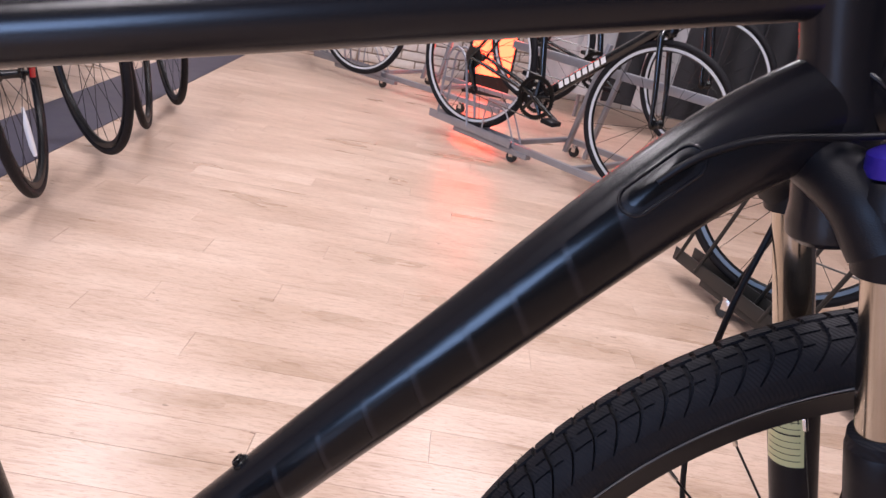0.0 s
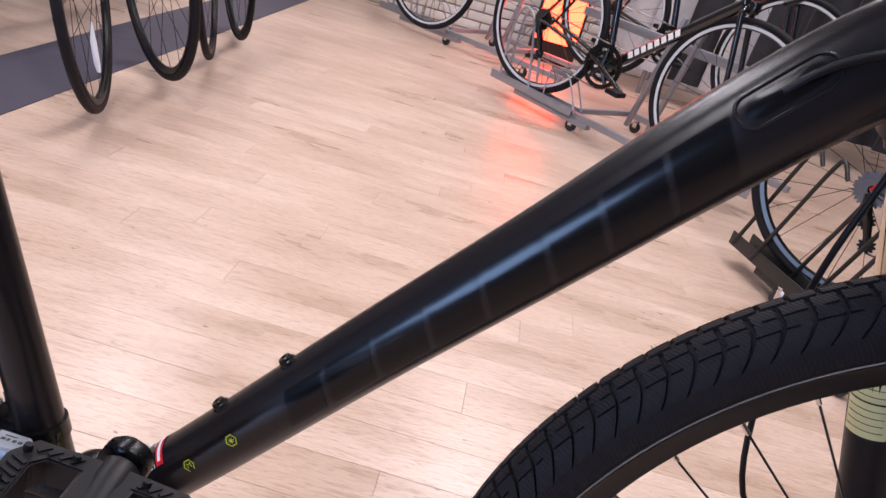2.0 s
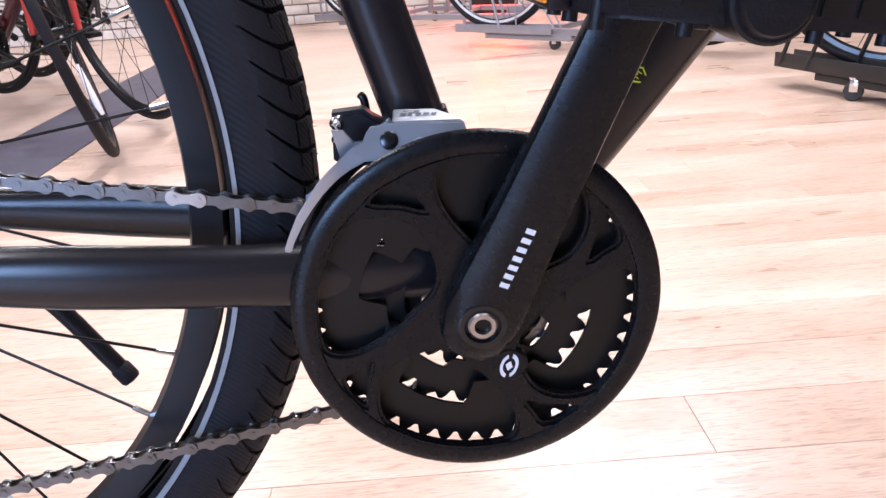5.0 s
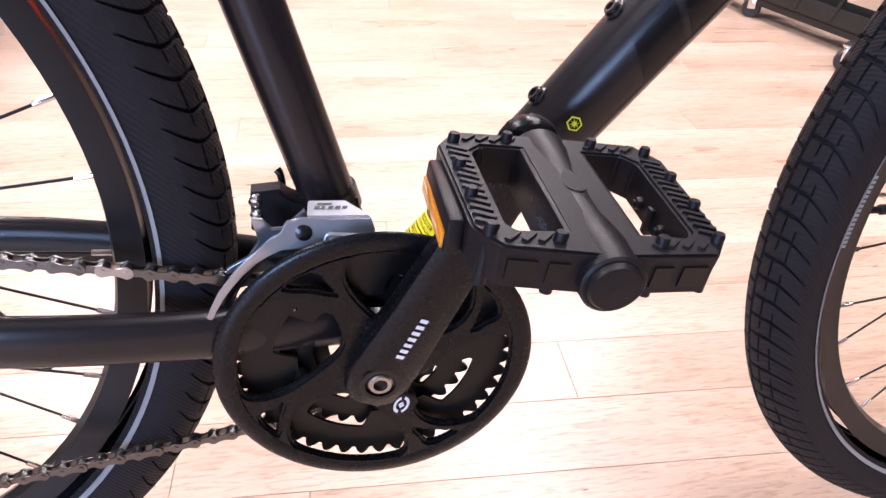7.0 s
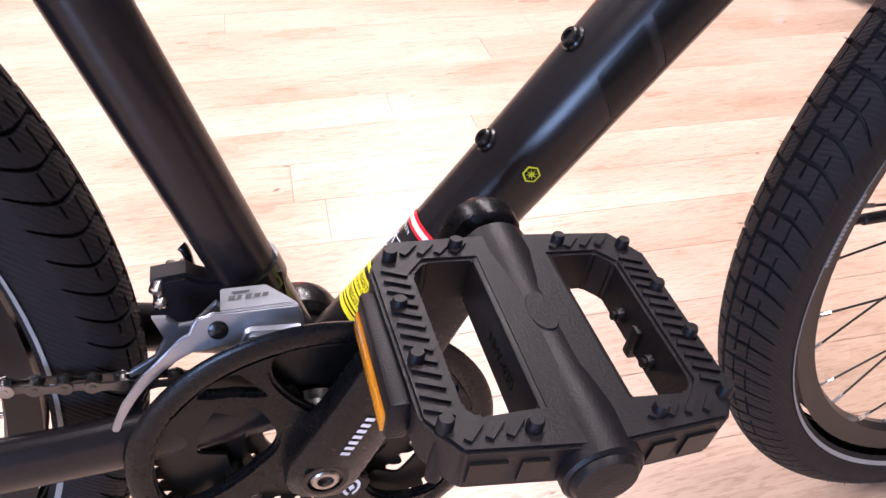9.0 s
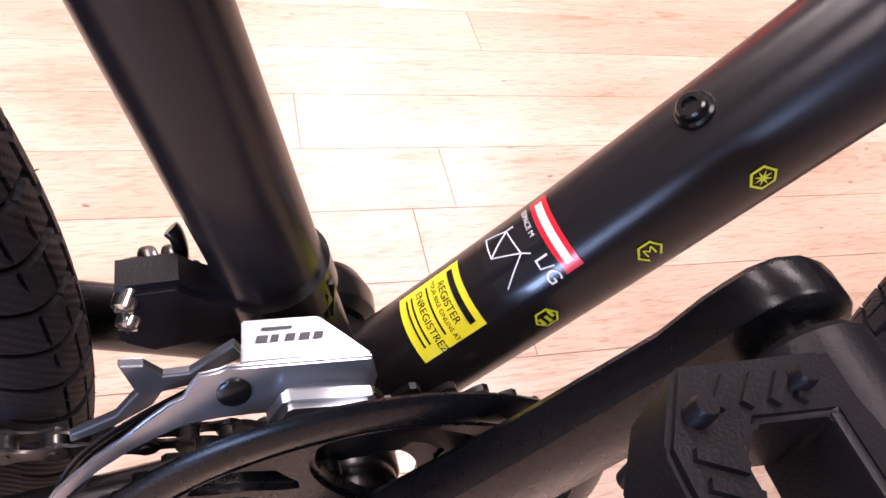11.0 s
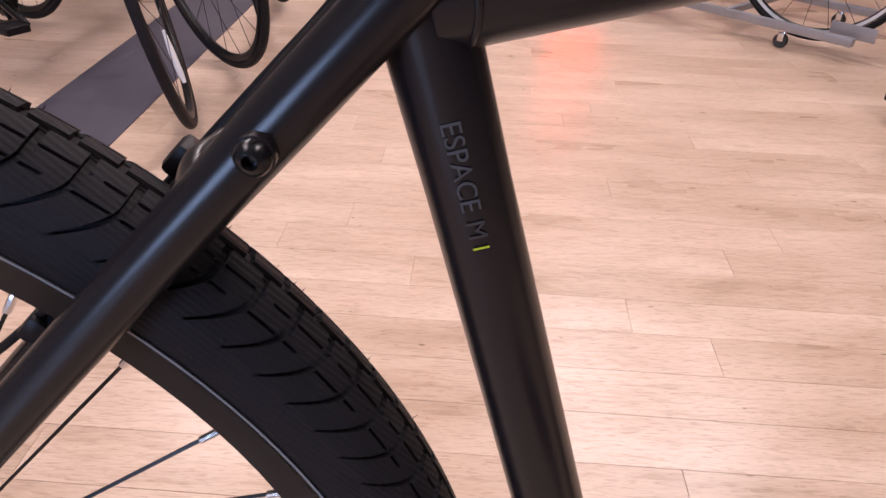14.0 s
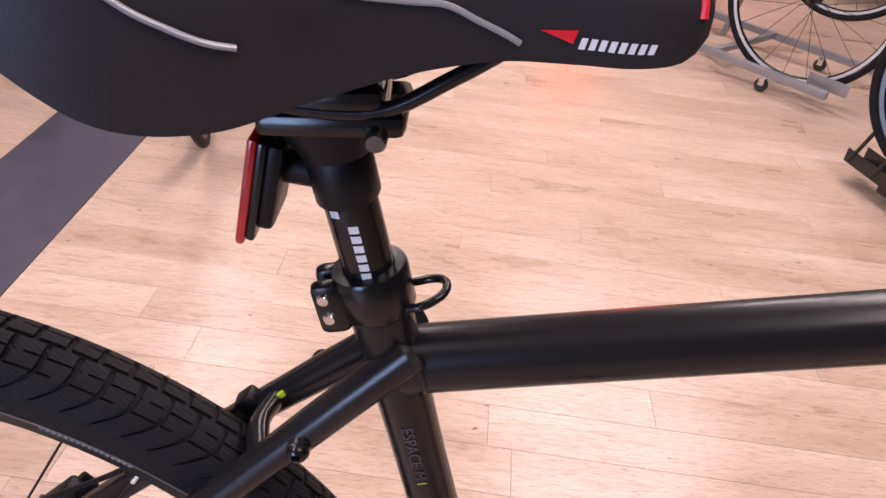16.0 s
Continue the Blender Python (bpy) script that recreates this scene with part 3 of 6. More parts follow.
def build_wheel(centre, steer, name):
    """A wheel turned by steer degrees about its upright: tyre with cut tread, rim, spokes, hub."""
    top = part(name, lathe(bmesh.new(), (0, 0, 0), [(0.300, -0.008), (0.3165, -0.0115), (0.3185, -0.0125), (0.3165, -0.0095), (0.3165, 0.0095), (0.3185, 0.0125), (0.3165, 0.0115),
                                           (0.300, 0.008), (0.297, 0.0)], 120), "rimblack", bike)
    # tyre: rounded section, tread cut in
    # the mesh lines follow the sickle grooves, so every groove keeps clean edges
    pitches, half = 124, 0.0268
    arcs = [0.0, 0.0011, 0.0015, 0.004, 0.0065, 0.0092, 0.0096, 0.0104, 0.0108, 0.013, 0.0155, 0.0182, 0.0186, 0.0193, 0.0197]
    arcs += [0.0197 + 0.0013 * k for k in range(1, 14)] + [0.039, 0.042, 0.046, 0.050, 0.054, 0.058, 0.062, 0.0653]
    arcs = [-v for v in arcs[:0:-1]] + arcs
    m = len(arcs)
    slots = 14
    verts, faces = [], []
    for p in range(pitches):
        for q in range(slots):
            for arc in arcs:
                s_arc, side = abs(arc), (1 if arc > 0 else -1)
                k = min(1.0, max(0.0, (s_arc - 0.0150) / 0.0205))
                wide = 0.20 * (1 - 0.5 * k)
                f = (0.0, 0.02, wide - 0.02, wide)[q] if q < 4 else wide + (1 - wide) * (q - 3) / (slots - 3)
                stagger = 0.25 * max(-1.0, min(1.0, arc / 0.0011))
                u = p + f + stagger + 0.95 * k ** 1.5
                fade = max(0.0, min(1.0, (0.0362 - s_arc) / 0.003))
                across = q in (1, 2)
                middle = s_arc < 0.0013
                mine, second = 3 < q < 10, q > 8
                ring = (0.0095 < s_arc < 0.0105 and (mine or p % 2)) or (0.0185 < s_arc < 0.0194 and (second or not p % 2) and q > 3)
                cut = 0.0030 * fade if across else (0.0024 if middle else (0.0022 if ring else 0.0))
                # the tread stands a little over the side wall
                lift = 0.0007 if s_arc < 0.0360 else 0.0
                a = arc / 0.0270
                r = 0.3440 + (0.0280 - 0.0004 + lift - cut) * math.cos(a)
                w = (half - 0.0004 + lift - cut) * math.sin(a)
                th = 2 * math.pi * u / pitches
                verts.append((r * math.cos(th), w, r * math.sin(th)))
    nu = pitches * slots
    for i in range(nu):
        b, c = i * m, ((i + 1) % nu) * m
        for j in range(m - 1):
            faces.append((b + j, b + j + 1, c + j + 1, c + j))
    me = bpy.data.meshes.new("tyre")
    me.from_pydata(verts, [], faces)
    me.materials.append(M["rubber"])
    me.update()
    tyre = new("tyre", me)
    tyre.parent = top
    for p in me.polygons:
        p.use_smooth = True
    me.set_sharp_from_angle(angle=radians(32))
    tyre["label"] = "wide black tyre with a block tread"
    for s in (-1, 1):
        bm = lathe(bmesh.new(), (0, 0, 0), [(R_LINE - 0.0016, s * 0.0210), (R_LINE, s * 0.0232), (R_LINE + 0.0016, s * 0.0238), (R_LINE, s * 0.0205)], 140)
        part("reflective_line", bm, "reflective", tyre, "pale grey reflective sidewall line")
    rnd = random.Random(4)
    bm = bmesh.new()
    for k in range(330):
        th = rnd.random() * 2 * math.pi
        a = rnd.choice((-1, 1)) * rnd.uniform(0.02, 1.25)
        er = V(math.cos(th) * math.cos(a), math.sin(a), math.sin(th) * math.cos(a))
        p = V(math.cos(th), 0, math.sin(th)) * 0.3440 + er * 0.0274
        e1 = er.orthogonal().normalized() * 0.00035
        e2 = er.cross(e1)
        tip = bm.verts.new(p + er * rnd.uniform(0.002, 0.0042))
        b = [bm.verts.new(p + e1), bm.verts.new(p - e1 * 0.5 + e2 * 0.87), bm.verts.new(p - e1 * 0.5 - e2 * 0.87)]
        for i in range(3):
            bm.faces.new((b[i], b[(i + 1) % 3], tip))
    tagged(part("mould_fuzz", bm, "rubber", tyre), kind="stuff")
    # pale lettering bars and the valve
    for th0 in ((2.98, 0.2) if name == "front_wheel" else (1.0, 4.1)):
        bm = bmesh.new()
        for k in range(16):
            th = th0 + 0.0115 * k
            r, s = 0.3236, -0.0194
            q = []
            for dr, dt in ((-0.0016, -0.0038), (0.0016, -0.0038), (0.0016, 0.0038), (-0.0016, 0.0038)):
                q.append(bm.verts.new(((r + dr) * math.cos(th + dt), s - 0.0008, (r + dr) * math.sin(th + dt))))
            bm.faces.new(q)
        tagged(part("sidewall_print", bm, "reflective", tyre, "row of small pale print bars"), kind="stuff")
    if name == "rear_wheel":
        for k, (th, w) in enumerate(((5.30, 0.012), (5.335, 0.020), (5.375, 0.014), (5.41, 0.022), (5.455, 0.016))):
            bm = bmesh.new()
            q = [bm.verts.new((r * math.cos(th + dt), y, r * math.sin(th + dt))) for r, y, dt in ((0.3340, -0.0258, -w / 2), (0.3450, -0.0272, -w / 2 + 0.02), (0.3450, -0.0272, w / 2 + 0.02), (0.3340, -0.0258, w / 2))]
            bm.faces.new(q)
            part("pale_bar", bm, "rimwhite", tyre)
    hub_w = 0.034 if name == "front_wheel" else 0.032
    bm = lathe(bmesh.new(), (0, 0, 0), [(0.0, -0.055), (0.006, -0.055), (0.006, -0.046), (0.014, -0.044), (0.014, -0.040), (0.025, -hub_w - 0.002), (0.025, -hub_w + 0.002), (0.015, -0.022),
                                        (0.014, 0.022), (0.025, hub_w - 0.002), (0.025, hub_w + 0.002), (0.014, 0.040), (0.014, 0.044), (0.006, 0.046), (0.006, 0.055), (0.0, 0.055)], 28, closed=False)
    part("hub", bm, "anod", top)
    sp = tube(bmesh.new(), [(0, 0, 0), (0, 0, 0.5), (0, 0, 1)], 0.0010, 6)
    spoke_me = part("spoke", sp, "spoke", top).data
    nip = lathe(bmesh.new(), (0, 0, 0), [(0.0019, 0.0), (0.0019, 0.011), (0.0012, 0.013), (0.0, 0.013)], 8, (0, 0, 1), closed=False)
    nip_me = part("nipple", nip, "bright", top).data
    first = True
    spokes = 36
    for k in range(spokes):
        th = 2 * math.pi * (k + 0.5) / spokes
        s = -1 if k % 2 else 1
        lead = (1 if (k // 2) % 2 else -1) * 0.62
        p0 = V(0.0235 * math.cos(th + lead * 1.5), s * hub_w, 0.0235 * math.sin(th + lead * 1.5))
        p1 = V(0.299 * math.cos(th), s * 0.002, 0.299 * math.sin(th))
        d = p1 - p0
        if first:
            so, no = [o for o in top.children if o.name.startswith("spoke")][0], [o for o in top.children if o.name.startswith("nipple")][0]
            first = False
        else:
            so, no = new("spoke", spoke_me), new("nipple", nip_me)
            so.parent = no.parent = top
        q = d.to_track_quat("Z", "Y").to_matrix().to_4x4()
        so.matrix_basis = Matrix.Translation(p0) @ q @ Matrix.Diagonal((1, 1, d.length, 1))
        no.matrix_basis = Matrix.Translation(p1) @ q @ Matrix.Translation((0, 0, -0.013))
    if name == "front_wheel":
        th = VALVE
        d = V(math.cos(th), 0, math.sin(th))
        bm = lathe(bmesh.new(), d * 0.297, [(0.0028, 0.004), (0.0028, -0.012), (0.0040, -0.013), (0.0042, -0.034), (0.0030, -0.037), (0.0, -0.037)], 16, d, closed=False)
        part("valve", bm, "plastic", top, "black valve cap")
    top.matrix_basis = Matrix.Translation(centre) @ pose(0, 0, 0, 0, 0, steer)
    return top


VALVE = math.pi - 0.04


def build_fork():
    ax = V(-0.345, 0, 0.9386).normalized()
    turn = pose(0, 0, 0, 0, 0, STEER).to_3x3()
    for s in (-1, 1):
        foot = FRONT + turn @ V(-0.004, 0.058 * s, 0.004)
        at = lambda d: foot + ax * d
        bm = bmesh.new()
        tube(bm, [at(0.30), at(0.38), at(0.44)], 0.0150, 28)
        part("stanchion", bm, "chrome", bike, "polished pale metal fork stanchion")
        bm = bmesh.new()
        tube(bm, [at(d) for d in (-0.012, 0.0, 0.03, 0.10, 0.20, 0.28, 0.300, 0.303)], [0.008, 0.013, 0.0165, 0.0185, 0.0195, 0.0205, 0.0205, 0.0185], 28)
        leg = part("fork_lower", bm, "plastic", bike, "matte black fork leg")
        bm = bmesh.new()
        tube(bm, [at(0.298), at(0.302), at(0.310), at(0.313)], [0.0195, 0.0198, 0.0190, 0.0160], 28)
        part("wiper_seal", bm, "rubber", leg, "black rubber wiper seal")
        if s > 0:
            bm = bmesh.new()
            patch(bm, ((0.205, -0.026), (0.258, -0.026), (0.258, 0.006), (0.205, 0.006)), 6, 16)

            def wrapped(x, y, z):
                n = V(ax.z, 0, -ax.x)
                return at(x) + (V(0, -1, 0) * math.cos(y / 0.0195 - 0.3) + n * math.sin(y / 0.0195 - 0.3)) * 0.0201
            mapped(bm, wrapped)
            lab = part("warning_label", bm, "cream", leg, "cream yellow warning label with rows of print")
            for k in range(7):
                bm = bmesh.new()
                x0, thick = 0.211 + 0.0062 * k, (0.0015 if k == 4 else 0.0006)
                patch(bm, ((x0, -0.024), (x0 + thick, -0.024), (x0 + thick, 0.003), (x0, 0.003)), 1, 12)
                mapped(bm, lambda x, y, z: wrapped(x, y, z) + (wrapped(x, y, z) - at(x)).normalized() * 0.0003)
                part("print_bar", bm, "sticker_black", lab)
        else:
            bm = bmesh.new()
            tube(bm, [at(0.19) + V(-0.018, 0, 0), at(0.19) + V(-0.030, 0, 0.002)], [0.006, 0.005], 14)
            part("brake_boss", bm, "plastic", leg)
    bm = bmesh.new()
    c = FRONT + ax * 0.455
    pts = [c + turn @ V(-0.004, -0.062, -0.012), c + turn @ V(-0.02, -0.045, 0.012), c + V(-0.034, 0, 0.026), c + turn @ V(-0.02, 0.045, 0.012), c + turn @ V(-0.004, 0.062, -0.012)]
    tube(bm, smooth_path(pts, 24), 0.021, 20, True, 0.020, up=(-0.345, 0, 0.94))
    for s in (-1, 1):
        p = FRONT + turn @ V(-0.004, 0.058 * s, 0.004)
        tube(bm, [p + ax * 0.425, p + ax * 0.44, p + ax * 0.475, p + ax * 0.482], [0.0205, 0.0215, 0.0205, 0.015], 26)
        if s < 0:
            cap = p + ax * 0.484
    part("fork_crown", bm, "plastic", bike, "black fork crown")
    bm = bmesh.new()
    tube(bm, [cap, cap + ax * 0.004, cap + ax * 0.012, cap + ax * 0.014], [0.015, 0.0155, 0.0140, 0.010], 22)
    part("adjuster_cap", bm, "purple", bike, "purple preload cap")
    bm = bmesh.new()
    h = V(-0.345, 0, 0.94).normalized()
    tube(bm, [V(0.455, 0, 0.90), V(0.455, 0, 0.90) + h * 0.10], 0.016, 24)
    part("stem", bm, "anod", bike)
    bm = bmesh.new()
    p = V(0.48, 0, 1.03)
    tube(bm, smooth_path([p + V(-0.05, -0.31, 0.02), p + V(-0.02, -0.2, 0.018), p + V(0.02, -0.06, 0.0), p + V(0.02, 0.06, 0), p + V(-0.02, 0.2, 0.018), p + V(-0.05, 0.31, 0.02)], 30), 0.0125, 18)
    part("handlebar", bm, "anod", bike)
    # front brake hose to the far side
    bm = bmesh.new()
    tube(bm, smooth_path([V(0.53, 0.02, 1.0), V(0.50, 0.06, 0.86), V(0.505, 0.075, 0.76), V(0.497, 0.082, 0.66), V(0.500, 0.085, 0.56), V(0.53, 0.086, 0.45), V(0.60, 0.085, 0.38)], 40), 0.0026, 10)
    part("brake_hose", bm, "plastic", bike, "black front brake hose")


def tooth_ring(bm, c, teeth, inner, y, thick=0.0022):
    pr = teeth * 0.0127 / (2 * math.pi)
    out, inn = [], []
    n = teeth * 6
    for k in range(n):
        ph = (k % 6) / 6
        r = pr + (0.0026, 0.0026, 0.0002, -0.0038, -0.0038, 0.0002)[k % 6]
        a = 2 * math.pi * k / n
        out.append((c.x + r * math.cos(a), c.z + r * math.sin(a)))
        q = inner(a) if callable(inner) else inner
        inn.append((c.x + q * math.cos(a), c.z + q * math.sin(a)))
    return plate(bm, out, y - thick / 2, y + thick / 2, holes_bridge=inn)


CRANK = V(0.0745, 0, 0.167)
CR = V(0.0022, 0, 0.3128)
ARMS = 28


def ring_closed(pts, per=5):
    """A smooth closed outline through (degrees, radius) points round the crank's axis, as (x, z)."""
    xy = [V(r * math.cos(radians(a)), 0, r * math.sin(radians(a))) for a, r in pts]
    n = len(xy)
    out = []
    for i in range(n):
        a, b, c, d = (xy[(i + k) % n] for k in (-1, 0, 1, 2))
        for k in range(per):
            t = k / per
            p = 0.5 * ((2 * b) + (c - a) * t + (2 * a - 5 * b + 4 * c - d) * t * t + (3 * b - a - 3 * c + d) * t ** 3)
            out.append((p.x, p.z))
    return out


def pierced(centre, outer, holes, y0, y1, bevel):
    """A plate with holes between y0 and y1, its front edges rounded."""
    bm = bmesh.new()
    for loop in (outer, *holes):
        vs = [bm.verts.new((centre.x + x, y1, centre.z + z)) for x, z in loop]
        for k in range(len(vs)):
            bm.edges.new((vs[k], vs[(k + 1) % len(vs)]))
    bmesh.ops.triangle_fill(bm, use_beauty=True, use_dissolve=False, edges=bm.edges[:], normal=(0, 1, 0))
    ret = bmesh.ops.extrude_face_region(bm, geom=bm.faces[:])
    front = [e for e in ret["geom"] if isinstance(e, bmesh.types.BMVert)]
    for v in front:
        v.co.y = y0
    bmesh.ops.recalc_face_normals(bm, faces=bm.faces[:])
    edges = [e for e in bm.edges if len(e.link_faces) == 2 and all(abs(v.co.y - y0) < 1e-6 for v in e.verts) and e.calc_face_angle(0) > 1.0]
    bmesh.ops.bevel(bm, geom=edges, offset=bevel, segments=2, affect="EDGES", clamp_overlap=True)
    return bm


def build_drive():
    cset = part("crankset", lathe(bmesh.new(), CR, [(0.0, -0.060), (0.012, -0.060), (0.017, -0.056), (0.019, -0.046), (0.021, -0.040), (0.021, -0.034), (0.0, -0.034)], 36, closed=False), "anod", bike)
    prof = [(0.0885, -0.0530), (0.0885, -0.0579), (0.0900, -0.0586), (0.0945, -0.0586), (0.0985, -0.0579), (0.1004, -0.0569), (0.1012, -0.0558), (0.1005, -0.0546), (0.0960, -0.0540)]
    guard = part("chain_guard", lathe(bmesh.new(), CR, prof, 128), "crank", cset, "black plastic chain guard ring")
    window = [(21, 0.0855), (34, 0.0866), (47, 0.0868), (60, 0.0866), (72, 0.0852), (76, 0.0745), (75, 0.060), (68, 0.0455), (54, 0.0345), (32, 0.0285), (13, 0.0325), (4, 0.045), (3, 0.060), (10, 0.0745)]
    vent = [(-6, 0.0655), (-5, 0.0745), (-4, 0.0835), (3, 0.0862), (10, 0.0852), (2, 0.0745)]
    holes = []
    for k in range(4):
        holes.append(ring_closed([(a + ARMS + 90 * k, r) for a, r in window], 4))
        holes.append(ring_closed([(a + ARMS + 90 * k, r) for a, r in vent], 3))
    outer = [(0.0896 * math.cos(2 * math.pi * k / 120), 0.0896 * math.sin(2 * math.pi * k / 120)) for k in range(120)]
    part("spider", pierced(CR, outer, holes, -0.0584, -0.0530, 0.0020), "crank", guard, "black four-armed spider with curved forked arms")
    # bolts that join the rings, one under each arm
    for k in range(4):
        p = CR + V(0.049 * math.cos(radians(ARMS + 90 * k - 14)), -0.052, 0.049 * math.sin(radians(ARMS + 90 * k - 14)))
        bm = lathe(bmesh.new(), p, [(0.0, 0.0), (0.0048, 0.0), (0.0048, 0.008), (0.0, 0.008)], 18, closed=False)
        part("ring_bolt", bm, "ring", guard)
    bm = lathe(bmesh.new(), CR, [(0.0, 0.036), (0.024, 0.036), (0.0285, 0.040), (0.0295, 0.050), (0.026, 0.060), (0.0, 0.062)], 36, closed=False)
    part("far_crank_boss", bm, "anod", cset)

    def lobed(wide, narrow, lo, hi):
        """Inner edge of a ring: cut back to wide between the arms, narrow at the tabs."""
        def f(a):
            rel = (math.degrees(a) - ARMS) % 90
            t = max(0.0, min(1.0, (rel - lo) / 5 + 0.5, (hi - rel) / 5 + 0.5))
            return narrow + (wide - narrow) * t * t * (3 - 2 * t)
        return f
    for teeth, inner, y in ((44, lobed(0.0655, 0.050, 13, 55), -0.0465), (32, lobed(0.0470, 0.040, 12, 38), -0.0405), (22, lobed(0.0300, 0.0300, 0, 90), -0.0335)):
        part("chainring", tooth_ring(bmesh.new(), CR, teeth, inner, y), "ring", cset, "black steel chainring")
    # crank arm
    end = BB + CRANK - CR
    d = end.normalized()
    side = V(d.z, 0, -d.x)
    L = end.length
    prof = [(-0.022, 0.0110, -0.055, -0.0690), (-0.015, 0.0170, -0.054, -0.0715), (0.0, 0.0205, -0.054, -0.0730), (0.02, 0.0200, -0.054, -0.0750), (0.06, 0.0178, -0.061, -0.0800), (0.11, 0.0160, -0.069, -0.0850),
            (L - 0.02, 0.0150, -0.076, -0.0900), (L - 0.006, 0.0156, -0.0765, -0.0912), (L, 0.0156, -0.077, -0.0915), (L + 0.006, 0.0144, -0.0772, -0.0914), (L + 0.011, 0.0112, -0.0776, -0.0910), (L + 0.0142, 0.0068, -0.0784, -0.0902), (L + 0.0154, 0.0025, -0.080, -0.0888)]
    bm = bmesh.new()
    rings = []
    for t, w, y0, y1 in prof:
        c = CR + d * t
        b = min(0.0035, w * 0.4)
        sec = [(-w, y0 - 0.002), (-w + 0.002, y0), (w - 0.002, y0), (w, y0 - 0.002), (w, y1 + b), (w - b * 0.35, y1 + b * 0.3), (w - b, y1), (-w + w * 0.55, y1), (-w + w * 0.06, y1 + w * 0.21), (-w, y1 + w * 0.32)]
        rings.append([bm.verts.new(c + side * u + V(0, v, 0)) for u, v in sec])
    k = len(rings[0])
    for a, b in zip(rings, rings[1:]):
        for i in range(k):
            bm.faces.new((a[i], a[(i + 1) % k], b[(i + 1) % k], b[i]))
    bm.faces.new(rings[0])
    bm.faces.new(rings[-1][::-1])
    bmesh.ops.recalc_face_normals(bm, faces=bm.faces[:])
    arm = part("crank_arm", bm, "crank", cset, "dark satin crank arm")
    bm = lathe(bmesh.new(), CR, [(0.0118, -0.0722), (0.0128, -0.0742), (0.0116, -0.0746), (0.0098, -0.0742), (0.0092, -0.0705), (0.0, -0.0705)], 32, closed=False)
    part("bolt_recess", bm, "anod", arm)
    bm = lathe(bmesh.new(), CR, [(0.0078, -0.0700), (0.0078, -0.0738), (0.0068, -0.0748), (0.0046, -0.0748), (0.0042, -0.0715), (0.0, -0.0715)], 24, closed=False)
    part("crank_bolt", bm, "linksteel", arm, "steel hex-socket crank bolt")
    # white maker's bar and oval mark, drawn as plain shapes
    for i in range(7):
        bm = bmesh.new()
        t = 0.0250 + 0.0054 * i
        face = lambda u: -0.0754 - 0.000125 * (u - 0.02) / 0.001
        q = [bm.verts.new(CR + d * (t + a) + side * (0.001 + b) + V(0, face(t + a) - 0.0003, 0)) for a, b in ((0, -0.0025), (0.0029, -0.0025), (0.0029, 0.0025), (0, 0.0025))]
        bm.faces.new(q)
        part("print_bar", bm, "white", arm)
    bm = bmesh.new()
    oc = CR + V(0.0150, -0.0594, -0.0345)
    for k in range(24):
        if k in (5, 6, 17, 18):
            continue
        a, b = 2 * math.pi * k / 24, 2 * math.pi * (k + 1) / 24
        q = [bm.verts.new(oc + V(r * 0.7 * math.cos(t) + 0.2 * r * math.sin(t), 0, r * math.sin(t))) for r, t in ((0.0075, a), (0.0075, b), (0.0050, b), (0.0050, a))]
        bm.faces.new(q)
    q = [bm.verts.new(oc + V(*p)) for p in ((-0.001, 0, -0.003), (0.002, 0, -0.001), (0.001, 0, 0.003), (-0.002, 0, 0.001))]
    bm.faces.new(q)
    part("oval_mark", bm, "white", guard, "small white oval mark")
    bm = bmesh.new()
    q0 = oc + V(0, 0.0014, 0)
    lathe(bm, q0, [(0.0, -0.001), (0.0095, -0.001), (0.0110, 0.0002), (0.0110, 0.004), (0.0, 0.004)], 24, closed=False)
    part("mark_pad", bm, "crank", guard)


